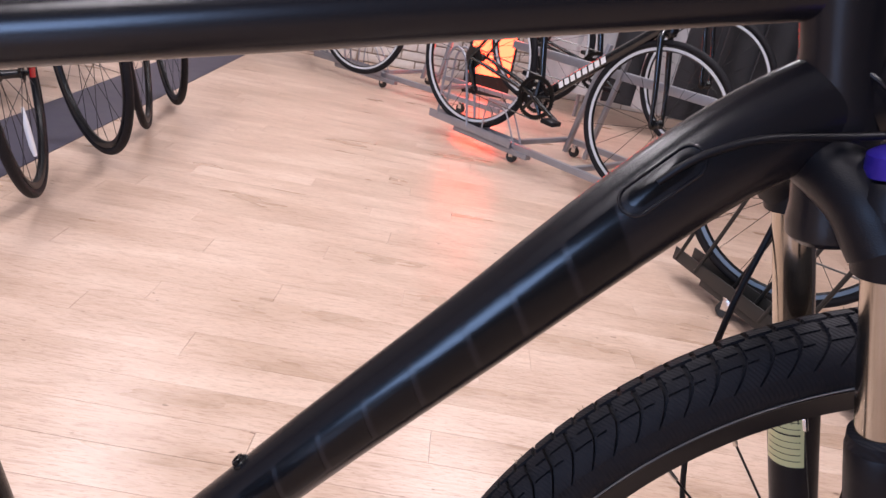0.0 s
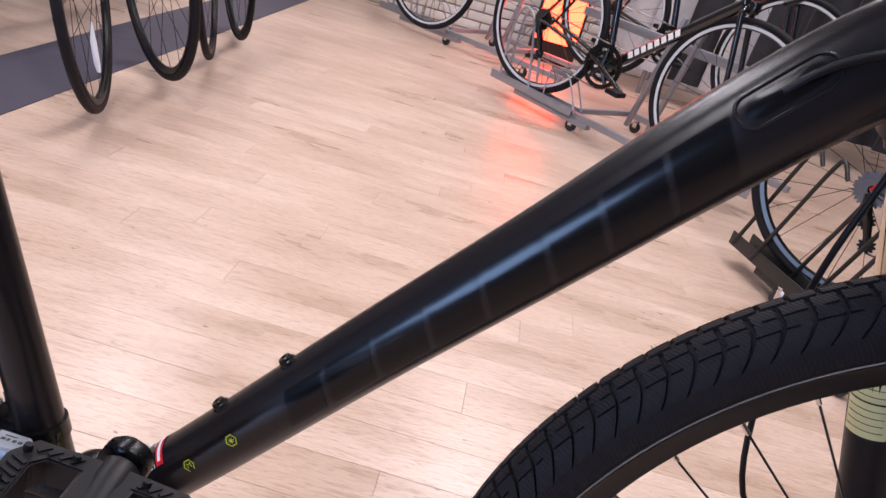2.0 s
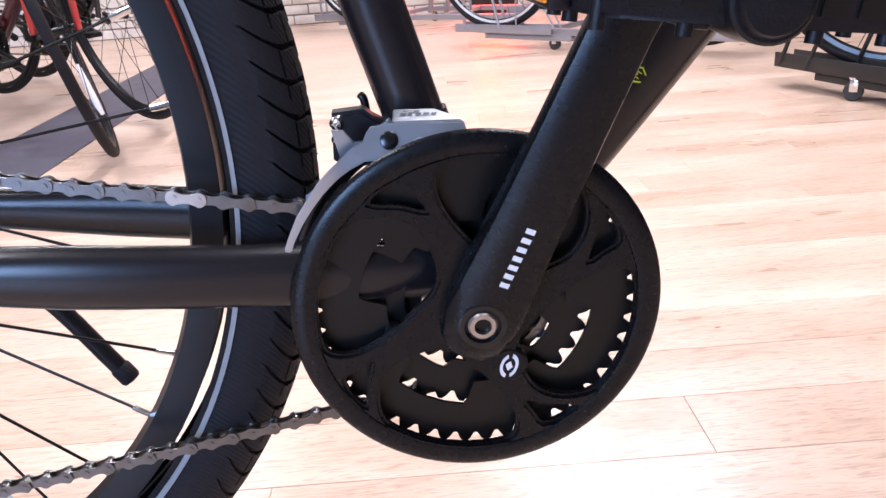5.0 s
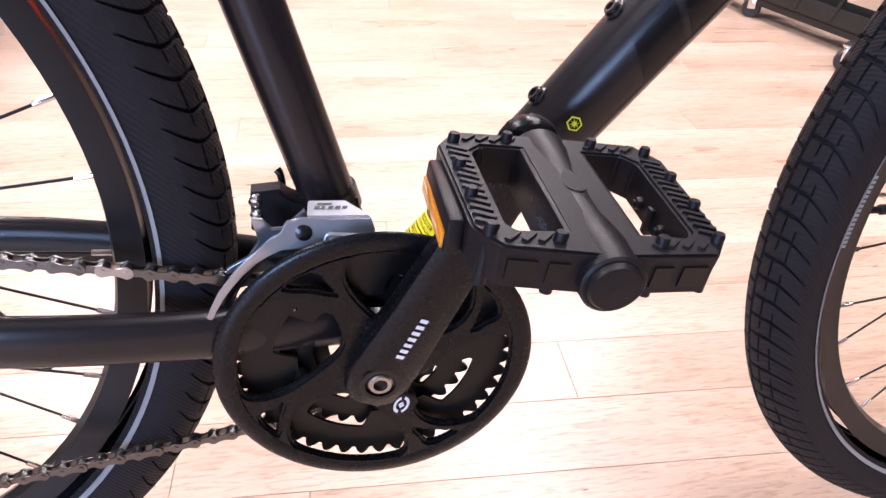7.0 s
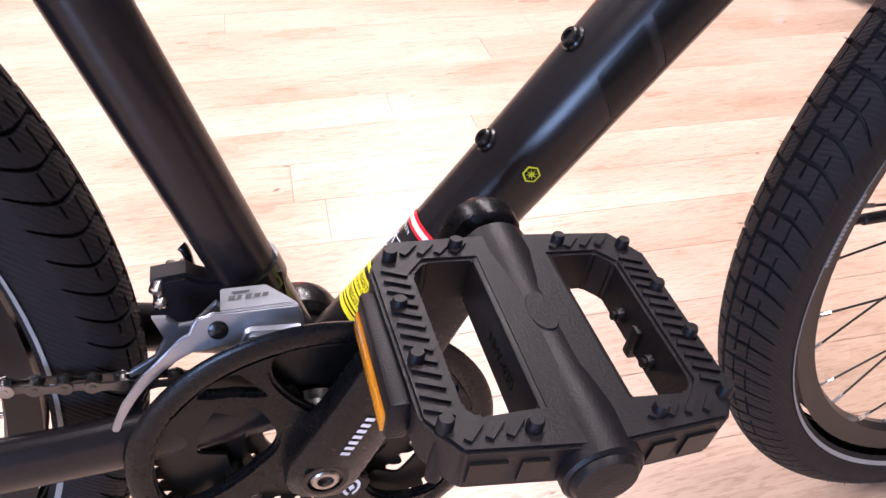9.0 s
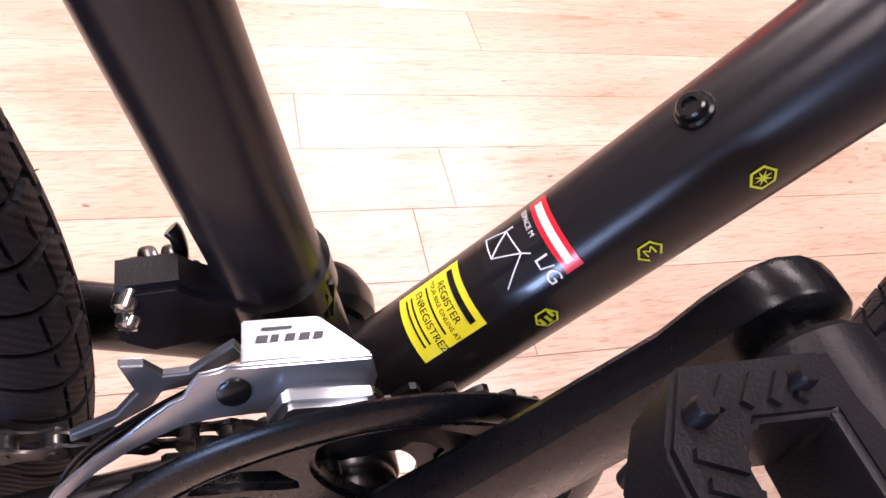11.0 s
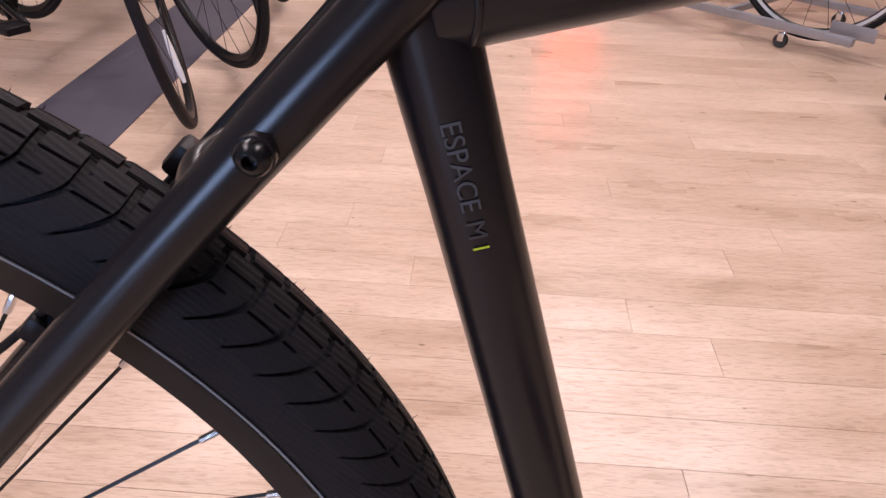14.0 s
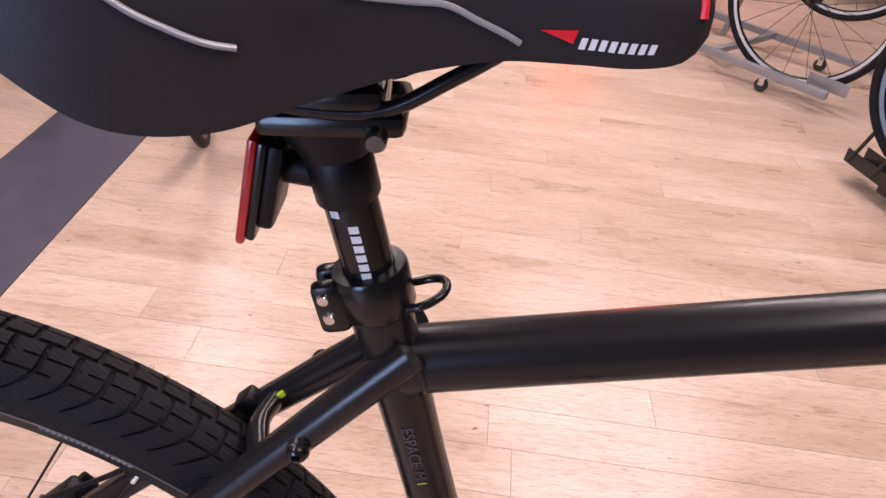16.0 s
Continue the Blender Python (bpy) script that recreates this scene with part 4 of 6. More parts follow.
def build_pedal():
    axle = BB + CRANK
    tilt = Euler((0, radians(7.5), 0)).to_matrix()
    ped = empty("pedal", "", "")
    ped.parent = bike
    ped["label"] = "black resin platform pedal with an amber reflector"
    ped.matrix_basis = Matrix.Translation(V(axle.x + 0.0005, -0.1500, axle.z + 0.001)) @ tilt.to_4x4() @ Matrix.Diagonal((1.04, 0.93, 1, 1))
    H = 0.0112
    # body in its own axes: x across, y along the axle, z up
    def frame_side(s):
        bm = bmesh.new()
        out = [(0.0, -0.054), (0.042 * s, -0.050), (0.051 * s, -0.036), (0.053 * s, 0.036), (0.044 * s, 0.052), (0.0, 0.054)]
        inn = [(0.0145 * s, -0.036), (0.034 * s, -0.037), (0.0375 * s, -0.032), (0.0385 * s, 0.032), (0.033 * s, 0.039), (0.0145 * s, 0.039)]
        n = len(out)
        lv = []
        for ring, hh in ((out, H), (inn, H)):
            lv.append([bm.verts.new((x, y, hh)) for x, y in ring])
            lv.append([bm.verts.new((x * 0.975, y * 0.975, -hh * 0.72)) for x, y in ring])
        o1, o0, i1, i0 = lv
        for k in range(n):
            j = (k + 1) % n
            if k != n - 1:
                bm.faces.new((o0[k], o0[j], o1[j], o1[k]))
            bm.faces.new((i0[j], i0[k], i1[k], i1[j]))
            bm.faces.new((o1[k], o1[j], i1[j], i1[k]))
            bm.faces.new((o0[j], o0[k], i0[k], i0[j]))
        bmesh.ops.recalc_face_normals(bm, faces=bm.faces[:])
        bmesh.ops.bevel(bm, geom=[e for e in bm.edges if len(e.link_faces) == 2 and e.calc_face_angle(0) > 0.5], offset=0.0012, segments=2, affect="EDGES")
        return part("pedal_frame", bm, "plastic", ped)
    for s in (-1, 1):
        side = frame_side(s)
        # slanted grip ribs on the rim
        bm = bmesh.new()
        for k in range(13):
            y = -0.034 + 0.0055 * k
            box(bm, (0.0448 * s, y, H + 0.0006), (0.0092, 0.0024, 0.0014), Euler((0, 0, radians(-24))).to_matrix())
        for y in (-0.0435, 0.0450):
            for k in range(4):
                box(bm, ((0.019 + 0.0062 * k) * s, y, H + 0.0006), (0.0024, 0.0080, 0.0014), Euler((0, 0, radians(-40))).to_matrix())
        tagged(part("grip_ribs", bm, "plastic", side), kind="stuff")
        for x, y in ((0.045, -0.040), (0.047, -0.012), (0.047, 0.014), (0.045, 0.041), (0.020, -0.0445), (0.020, 0.046)):
            bm = lathe(bmesh.new(), (x * s, y, 0), [(0.0026, -H - 0.001), (0.0026, H + 0.0030), (0.0021, H + 0.0042), (0.0, H + 0.0042)], 14, (0, 0, 1), closed=False)
            part("grip_pin", bm, "plastic", side)
        # flush dark plates on the outer end, standing for the shade inside its pockets
        for x, w in ((0.034, 0.011), (0.0205, 0.008)):
            bm = box(bmesh.new(), (x * s, -0.0537 + 0.004 * abs(x) / 0.042, 0.001), (w, 0.0010, 0.0095), Euler((radians(4), 0, radians(5.5 * s))).to_matrix())
            part("end_pocket", bm, "ring", side, "flush dark plate standing for the shade in an open pocket")
    bm = bmesh.new()
    tube(bm, [(0, y, 0) for y in (-0.0575, -0.0565, -0.040, -0.036, -0.02, 0.02, 0.038, 0.042, 0.058, 0.060)],
         [0.0118, 0.0128, 0.0132, 0.0130, 0.0118, 0.0118, 0.0132, 0.0136, 0.0136, 0.0120], 32)
    for s in (-1, 1):
        box(bm, (0.0125 * s, 0.001, 0), (0.006, 0.078, 0.0215), None, 0.0012)
    part("axle_barrel", bm, "plastic", ped)
    pad = bmesh.new()
    ring_up, ring_lo = [], []
    for k in range(28):
        a = 2 * math.pi * k / 28
        x, y = 0.0052 * math.cos(a), 0.006 + 0.0105 * math.sin(a)
        z = math.sqrt(0.0119 ** 2 - x * x)
        ring_up.append(pad.verts.new((x * 0.9, 0.006 + (y - 0.006) * 0.95, z + 0.0006)))
        ring_lo.append(pad.verts.new((x, y, z - 0.0004)))
    for k in range(28):
        j = (k + 1) % 28
        pad.faces.new((ring_lo[k], ring_lo[j], ring_up[j], ring_up[k]))
    pad.faces.new(ring_up)
    part("oval_pad", pad, "plastic", ped)
    bm = lathe(bmesh.new(), (0, -0.058, 0), [(0.0, -0.0025), (0.0095, -0.0020), (0.0108, 0.0), (0.0108, 0.003)], 32, closed=False)
    part("end_cap", bm, "plastic", ped, "round black end cap")
    bm = bmesh.new()
    tube(bm, [(0, 0.058, 0), (0, 0.064, 0), (0, 0.066, 0), (0, 0.076, 0)], [0.008, 0.008, 0.0065, 0.0065], 24)
    part("spindle", bm, "anod", ped, "dark pedal spindle")
    for y in (-0.012, 0.014):
        bm = lathe(bmesh.new(), (0.0372, y, -0.001), [(0.0, -0.0040), (0.0018, -0.0040), (0.0018, -0.0025), (0.0026, -0.0025), (0.0030, -0.0012), (0.0030, 0.002)], 10, (1, 0, 0), closed=False)
        part("pin_end", bm, "plastic", ped)
    part("window_web", box(bmesh.new(), (0.0372, 0.001, -0.003), (0.004, 0.0050, 0.0130), None, 0.0008), "plastic", ped)
    bm = text_mesh("NW-430", 0.0072)
    mapped(bm, lambda x, y, z: V(-0.0157, 0.008 - x, 0.000 + y))
    part("moulded_lettering", bm, "anod", ped)
    # amber reflector in its holder
    holder = part("reflector_holder", box(bmesh.new(), (-0.0540, 0, 0.000), (0.0070, 0.054, 0.0165), None, 0.0015), "plastic", ped)
    part("amber_reflector", box(bmesh.new(), (-0.0578, 0, -0.0026), (0.0016, 0.049, 0.0075), None, 0.0005), "amber", holder, "amber plastic reflector")


def build_chain():
    chain = part("chain", bmesh.new(), "steel", bike)
    cog = V(-0.4515, 0, 0.402)
    rc, rr = 22 * 0.0127 / (2 * math.pi), 0.0445
    up0, up1 = CR + V(rc * 0.2, -0.0335, rc * 0.98), cog + V(rr * 0.2, -0.0315, rr * 0.98)
    lo0, lo1 = V(0.004, -0.0335, 0.2600), V(-0.415, -0.034, 0.197)
    def link_mesh(outer):
        bm = bmesh.new()
        for s in (-1, 1):
            y = s * (0.0031 if outer else 0.0021)
            o = []
            for k in range(28):
                x = -0.0105 * math.cos(math.pi * (k % 14) / 14)
                e = abs(x)
                h = math.sqrt(max(0.0, 0.0042 ** 2 - (e - 0.00635) ** 2)) if e > 0.00635 else 0.0024 + 0.0018 * (e / 0.00635) ** 2
                o.append((x, h) if k < 14 else (-x, -h))
            plate(bm, o, y - 0.0005, y + 0.0005)
        for x in (-0.00635, 0.00635):
            lathe(bm, (x, 0, 0), [(0.0, -0.0041), (0.0017, -0.0041), (0.0017, 0.0041), (0.0, 0.0041)] if outer else
                  [(0.0, -0.0016), (0.0037, -0.0016), (0.0037, 0.0016), (0.0, 0.0016)], 12, closed=False)
        return bm
    outer = part("chain_link", link_mesh(True), "steel", chain)
    inner = part("chain_link", link_mesh(False), "steel", chain)
    quick = part("quick_link", link_mesh(True), "linksteel", chain, "bright quick link")
    used = {0: outer, 1: inner}
    def run(a, b, sag, quick_at=None):
        n = int((b - a).length / 0.0127)
        for k in range(n):
            t = (k + 0.5) / n
            p = a.lerp(b, t) + V(0, 0, -sag * 4 * t * (1 - t))
            q = a.lerp(b, t + 0.01) + V(0, 0, -sag * 4 * (t + 0.01) * (0.99 - t))
            d = q - p
            m = Matrix.Translation(p) @ Matrix.Rotation(math.atan2(-d.z, d.x), 4, "Y") @ Matrix.Rotation(math.atan2(d.y, abs(d.x)) * (1 if d.x > 0 else -1), 4, "Z")
            if quick_at == k:
                quick.matrix_basis = m
                continue
            if used.get(k % 2):
                ob = used.pop(k % 2)
            else:
                ob = new("chain_link", (inner if k % 2 else outer).data)
                ob.parent = chain
            ob.matrix_basis = m
    run(up0, up1, 0.003, 12)
    run(lo0, lo1, 0.004)
    # teeth side of the big ring, round the front
    for k in range(10):
        a = 1.35 - (k + 0.5) * 0.285
        ob = new("chain_link", (inner if k % 2 else outer).data)
        ob.parent = chain
        ob.matrix_basis = Matrix.Translation(CR + V(rc * math.cos(a), -0.0335, rc * math.sin(a))) @ Matrix.Rotation(-(a + math.pi / 2), 4, "Y")
    # cassette and rear derailleur
    cas = part("cassette", tooth_ring(bmesh.new(), cog, 14, 0.012, -0.044), "steel", bike, "steel sprocket cassette")
    for n, y in ((16, -0.041), (18, -0.038), (20, -0.035), (22, -0.0315)):
        part("sprocket", tooth_ring(bmesh.new(), cog, n, 0.014, y), "steel", cas)
    bm = bmesh.new()
    tube(bm, smooth_path([cog + V(0.005, -0.062, -0.01), cog + V(0.012, -0.072, -0.035), cog + V(0.020, -0.060, -0.060)], 10), 0.013, 14, True, 0.009, up=(0, 1, 0))
    rd = part("rear_derailleur", bm, "plastic", bike, "black rear derailleur")
    bm = bmesh.new()
    plate(bm, [(-0.442, 0.345), (-0.422, 0.352), (-0.408, 0.27), (-0.402, 0.212), (-0.418, 0.208), (-0.432, 0.27)], -0.042, -0.040)
    part("cage_plate", bm, "anod", rd)
    for p in (V(-0.431, -0.034, 0.337), V(-0.411, -0.034, 0.225)):
        part("jockey_wheel", tooth_ring(bmesh.new(), p, 11, 0.004, -0.034, 0.004), "plastic", rd)
    bm = bmesh.new()
    tube(bm, smooth_path([V(-0.36, -0.067, 0.385), V(-0.385, -0.072, 0.372), V(-0.40, -0.075, 0.352), V(-0.425, -0.073, 0.350)], 12), 0.0024, 8)
    part("gear_cable", bm, "plastic", bike, "black cable housing")


def build_front_derailleur():
    Z = -0.014

    def shape(name, outline, y0, y1, mat, parent, label="", bend=None, bevel=0.0006):
        """A stamped part with an outline in (x, z), pushed in y by bend."""
        bm = plate(bmesh.new(), [(x, z + Z) for x, z in outline], y0, y1)
        bmesh.ops.bevel(bm, geom=[e for e in bm.edges if len(e.link_faces) == 2 and e.calc_face_angle(0) > 0.7 and abs(e.verts[0].co.y - e.verts[1].co.y) < 1e-5], offset=bevel, segments=2, affect="EDGES")
        if bend:
            bmesh.ops.triangulate(bm, faces=[f for f in bm.faces if len(f.verts) > 4])
            for v in bm.verts:
                v.co.y += bend(v.co.x, v.co.z - Z)
        return part(name, bm, mat, parent, label)

    fd = shape("front_derailleur", [(-0.0695, 0.4060), (-0.0675, 0.4320), (-0.0500, 0.4330), (-0.0460, 0.4290), (-0.0400, 0.4255), (-0.0040, 0.4240), (-0.0030, 0.4070), (-0.0390, 0.4035), (-0.0600, 0.3995)],
               -0.0125, 0.0020, "plastic", bike, "silver and black front derailleur", bevel=0.0022)
    bm = bmesh.new()
    lathe(bm, st_axis(0.404), [(0.0170, -0.0065), (0.0190, -0.0065), (0.0190, 0.0065), (0.0170, 0.0065)], 36, ST_D)
    part("clamp_band", bm, "anod", fd)
    for z in (0.4130, 0.4040):
        at = V(-0.0650, -0.0112, z)
        bm = lathe(bmesh.new(), at, [(0.0, -0.0026), (0.0016, -0.0026), (0.0019, -0.0036), (0.0034, -0.0030), (0.0037, -0.001), (0.0037, 0.006)], 18, (0.35, 0.9, 0.25), closed=False)
        box(bm, at + V(-0.0009, -0.0030, -0.0006), (0.0046, 0.0010, 0.0008))
        box(bm, at + V(-0.0009, -0.0030, -0.0006), (0.0008, 0.0010, 0.0046))
        part("limit_screw", bm, "bright", fd, "bright cross-head limit screw")
    # cable linkage on top of the body: two bent plates round a black barrel, and a lever
    bm = tube(bmesh.new(), [V(-0.064, 0.005, 0.4055), V(-0.047, 0.005, 0.4065)], [0.0050, 0.0050], 20)
    part("link_barrel", bm, "anod", fd)
    for x in (-0.0615, -0.0545):
        arch = [V(x + 0.0005 * k, 0.005 + 0.0068 * math.cos(a), 0.4055 + 0.0085 * math.sin(a)) for k, a in enumerate(np.linspace(-0.4, math.pi + 0.5, 16))]
        part("link_plate", tube(bmesh.new(), arch, 0.0020, 8, True, 0.0006, up=(1, 0, 0)), "steel", fd, "bent steel link plate")
    bm = tube(bmesh.new(), smooth_path([V(-0.0500, 0.006, 0.4060), V(-0.0492, 0.005, 0.4150), V(-0.0500, 0.005, 0.4215), V(-0.0515, 0.006, 0.4235)], 14), 0.0036, 14, True, 0.0024, up=(0, 1, 0))
    part("cable_lever", bm, "anod", fd, "shiny black cable lever")
    bm = lathe(bmesh.new(), V(-0.0470, 0.0005, 0.4070), [(0.0, -0.002), (0.0030, -0.002), (0.0036, -0.001), (0.0036, 0.004), (0.0, 0.004)], 16, closed=False)
    part("cable_anchor", bm, "steel", fd)
    # inner silver link, seen between the body and the outer plate
    shape("inner_link", [(-0.0670, 0.4280), (-0.0605, 0.4270), (-0.0560, 0.4205), (-0.0490, 0.4205), (-0.0365, 0.4320), (-0.0335, 0.4260), (-0.0480, 0.4140), (-0.0570, 0.4120), (-0.0605, 0.4050), (-0.0720, 0.3960),
                         (-0.0850, 0.3900), (-0.0845, 0.3940), (-0.0710, 0.4020), (-0.0640, 0.4130)], -0.0345, -0.0315, "silver", fd, "pressed silver inner link")
    # outer plate and cage in one pressing: a flat front bent outwards lower down, sweeping back along the guard's edge
    def bend(x, z):
        lean = max(0.0, min(1.0, (0.4300 - z) / 0.018))
        return -0.0055 * lean - 0.0015 * max(0.0, min(1.0, (-0.045 - x) / 0.03))
    link = shape("linkage", [(-0.0350, 0.4305), (0.0015, 0.4285), (0.0035, 0.4210), (0.0020, 0.4125), (-0.0120, 0.4120), (-0.0240, 0.4122), (-0.0330, 0.4130), (-0.0420, 0.4132), (-0.0510, 0.4130), (-0.0590, 0.4095), (-0.0660, 0.4050), (-0.0740, 0.3980), (-0.0810, 0.3900),
                             (-0.0865, 0.3825), (-0.0920, 0.3735), (-0.0955, 0.3655), (-0.0972, 0.3590), (-0.1005, 0.3600), (-0.0990, 0.3670), (-0.0950, 0.3760), (-0.0890, 0.3875), (-0.0830, 0.3955), (-0.0760, 0.4045), (-0.0680, 0.4118), (-0.0610, 0.4172), (-0.0550, 0.4212), (-0.0510, 0.4228),
                             (-0.0490, 0.4265), (-0.0465, 0.4295), (-0.0415, 0.4300), (-0.0390, 0.4312)], -0.0412, -0.0395, "silver", fd, "pressed silver outer plate and cage", bend)
    # slanting top face with its dark print bars
    bm = bmesh.new()
    top = [(-0.0352, -0.0402, 0.4305), (0.0015, -0.0402, 0.4285), (-0.0050, -0.0350, 0.4312), (-0.0125, -0.0285, 0.4332), (-0.0340, -0.0285, 0.4345)]
    up = [bm.verts.new((x, y, z + Z + 0.0006)) for x, y, z in top]
    lo = [bm.verts.new((x, y, z + Z - 0.0010)) for x, y, z in top]
    bm.faces.new(up)
    bm.faces.new(lo[::-1])
    for k in range(5):
        bm.faces.new((up[k], lo[k], lo[(k + 1) % 5], up[(k + 1) % 5]))
    bmesh.ops.recalc_face_normals(bm, faces=bm.faces[:])
    bmesh.ops.bevel(bm, geom=bm.edges[:], offset=0.0005, segments=2, affect="EDGES")
    part("linkage_top", bm, "silver", link, "flat silver top face with dark print bars")

    def on_top(u, v):
        """u along the face in x, v from the front edge back."""
        return V(u, -0.0400 + v, 0.4305 + Z + 0.0010 + 0.38 * v - 0.054 * (u + 0.0352))
    for k, w in enumerate((0.0032, 0.0022, 0.0028, 0.0030, 0.0028)):
        u = -0.0310 + 0.0040 * k
        bm = bmesh.new()
        bm.faces.new([bm.verts.new(on_top(*p)) for p in ((u, 0.0046), (u + w, 0.0046), (u + w + 0.0008, 0.0066), (u + 0.0008, 0.0066))])
        part("print_bar", bm, "dim", link)
    bm = bmesh.new()
    bm.faces.new([bm.verts.new(on_top(*p)) for p in ((-0.0290, 0.0078), (-0.0205, 0.0078), (-0.0202, 0.0087), (-0.0287, 0.0087))])
    part("print_bar", bm, "dim", link)
    shape("linkage_step", [(-0.0290, 0.4125), (-0.0250, 0.4222), (-0.0225, 0.4235), (0.0010, 0.4200), (0.0030, 0.4150), (-0.0010, 0.4128), (-0.0190, 0.4160), (-0.0230, 0.4125)], -0.0510, -0.0440, "silver", link, "raised silver step", bevel=0.0018)
    # black disc laid on the plate, standing for the dark of its hole
    bm = lathe(bmesh.new(), V(-0.0375, -0.0438, 0.4225 + Z), [(0.0, -0.0010), (0.0040, -0.0010), (0.0047, -0.0006), (0.0049, 0.0004), (0.0049, 0.003)], 22, (0, 1, -0.3), closed=False)
    part("hole_shade_disc", bm, "anod", link)
    run = smooth_path([(-0.046, -0.040, 0.405), (-0.062, -0.040, 0.393), (-0.078, -0.040, 0.377), (-0.088, -0.040, 0.358), (-0.0915, -0.040, 0.345)], 24)
    part("inner_cage", tube(bmesh.new(), run, 0.0045, 12, True, 0.0011, up=(0.62, 0.0, -0.78)), "anod", fd)


def build_seat():
    post_d = ST_D
    top = st_axis(0.905)
    post = part("seat_post", tube(bmesh.new(), [st_axis(z) for z in (0.79, 0.85, 0.890)], 0.0137, 32), "anod", bike, "glossy black seat post with a white print")
    for k in range(8):
        bm = bmesh.new()
        z = 0.863 - 0.0054 * k
        patch(bm, ((z, -0.0024), (z - 0.0040, -0.0024), (z - 0.0046, 0.0024), (z - 0.0006, 0.0024)), 1, 4)
        mapped(bm, lambda x, y, z: st_axis(x) + V(0, -1, 0) * (0.0140 * math.cos(y / 0.0137 + 0.1)) + V(ST_D.z, 0, -ST_D.x) * (0.0140 * math.sin(y / 0.0137 + 0.1)))
        part("print_bar", bm, "white", post)
    bm = bmesh.new()
    patch(bm, ((0.8715, -0.004), (0.8675, -0.004), (0.8675, 0.001), (0.8715, 0.001)), 1, 4)
    mapped(bm, lambda x, y, z: st_axis(x) + V(0, -1, 0) * (0.0140 * math.cos(y / 0.0137 - 0.35)) + V(ST_D.z, 0, -ST_D.x) * (0.0140 * math.sin(y / 0.0137 - 0.35)))
    part("white_square", bm, "white", post)
    # clamp collar with its ears, bolts and a cable loop
    bm = lathe(bmesh.new(), st_axis(0.8185), [(0.0140, -0.013), (0.0195, -0.013), (0.0206, -0.011), (0.0206, 0.012), (0.0195, 0.014), (0.0140, 0.0145)], 40, ST_D)
    collar = part("seat_collar", bm, "anod", bike, "black seat clamp collar")
    c = st_axis(0.8135) + V(0.002, 0, 0)
    for s in (-1, 1):
        bm = bmesh.new()
        box(bm, c + V(-0.024, 0.0075 * s - 0.002, -0.004), (0.018, 0.011, 0.032), Euler((0, radians(-15.5), 0)).to_matrix(), 0.0048)
        part("collar_ear", bm, "anod", collar)
    for dz in (0.004, -0.008):
        bm = lathe(bmesh.new(), c + V(-0.0265 - dz * 0.3, -0.0150, dz), [(0.0, -0.0022), (0.0028, -0.0022), (0.0036, -0.0010), (0.0036, 0.004)], 18, closed=False)
        part("clamp_bolt", bm, "bright", collar, "bright steel clamp bolt")
    bm = bmesh.new()
    f = V(ST_D.z, 0, -ST_D.x)
    c = c + V(0, 0, -0.006)
    pts = [c + f * 0.015 + V(0, -0.010, 0.002), c + f * 0.024 + V(0, -0.012, 0.004), c + f * 0.034 + V(0, -0.006, 0.0055), c + f * 0.036 + V(0, 0.003, 0.006), c + f * 0.030 + V(0, 0.010, 0.005), c + f * 0.015 + V(0, 0.011, 0.003)]
    tube(bm, smooth_path(pts, 40), 0.0024, 12)
    part("cable_loop", bm, "anod", collar, "black wire loop")
    # clamp head, rails
    bm = bmesh.new()
    tube(bm, [st_axis(z) for z in (0.882, 0.890, 0.899, 0.908, 0.916)], [0.0145, 0.0155, 0.0175, 0.0225, 0.0270], 28, True, [0.0145, 0.0155, 0.0165, 0.0185, 0.0200], up=(1, 0, 0))
    head = part("post_head", bm, "plastic", bike)
    bm = bmesh.new()
    box(bm, V(-0.158, 0, 0.9180), (0.066, 0.046, 0.011), Euler((0, radians(-6), 0)).to_matrix(), 0.004)
    box(bm, V(-0.156, 0, 0.930), (0.042, 0.050, 0.012), Euler((0, radians(-6), 0)).to_matrix(), 0.004)
    part("rail_clamp", bm, "anod", head)
    for y in (-0.027,):
        bm = lathe(bmesh.new(), V(-0.137, y, 0.917), [(0.0, -0.004), (0.004, -0.004), (0.005, -0.002), (0.005, 0.004)], 16, closed=False)
        part("clamp_bolt", bm, "steel", head)
    bm = bmesh.new()
    tube(bm, [V(-0.137, -0.012, 0.925), V(-0.137, -0.012, 0.945)], 0.004, 14)
    part("clamp_bolt", bm, "bright", head)
    for s in (-1, 1):
        bm = bmesh.new()
        tube(bm, smooth_path([V(-0.262, 0.024 * s, 0.948), V(-0.225, 0.023 * s, 0.932), V(-0.18, 0.022 * s, 0.926), V(-0.138, 0.022 * s, 0.928), V(-0.107, 0.020 * s, 0.946), V(-0.078, 0.015 * s, 0.965), V(-0.050, 0.008 * s, 0.978)], 30), 0.0036, 12)
        part("saddle_rail", bm, "anod", bike, "black saddle rail")
    # saddle: a lofted shell, wide and deep behind, narrow in front
    xs = [-0.312, -0.305, -0.290, -0.262, -0.230, -0.195, -0.160, -0.125, -0.090, -0.060, -0.033, -0.014, -0.006]
    wid = [0.038, 0.062, 0.077, 0.086, 0.083, 0.069, 0.051, 0.037, 0.0285, 0.0250, 0.0225, 0.0175, 0.0090]
    topz = [1.005, 1.020, 1.030, 1.036, 1.034, 1.028, 1.020, 1.012, 1.006, 1.003, 1.000, 0.994, 0.986]
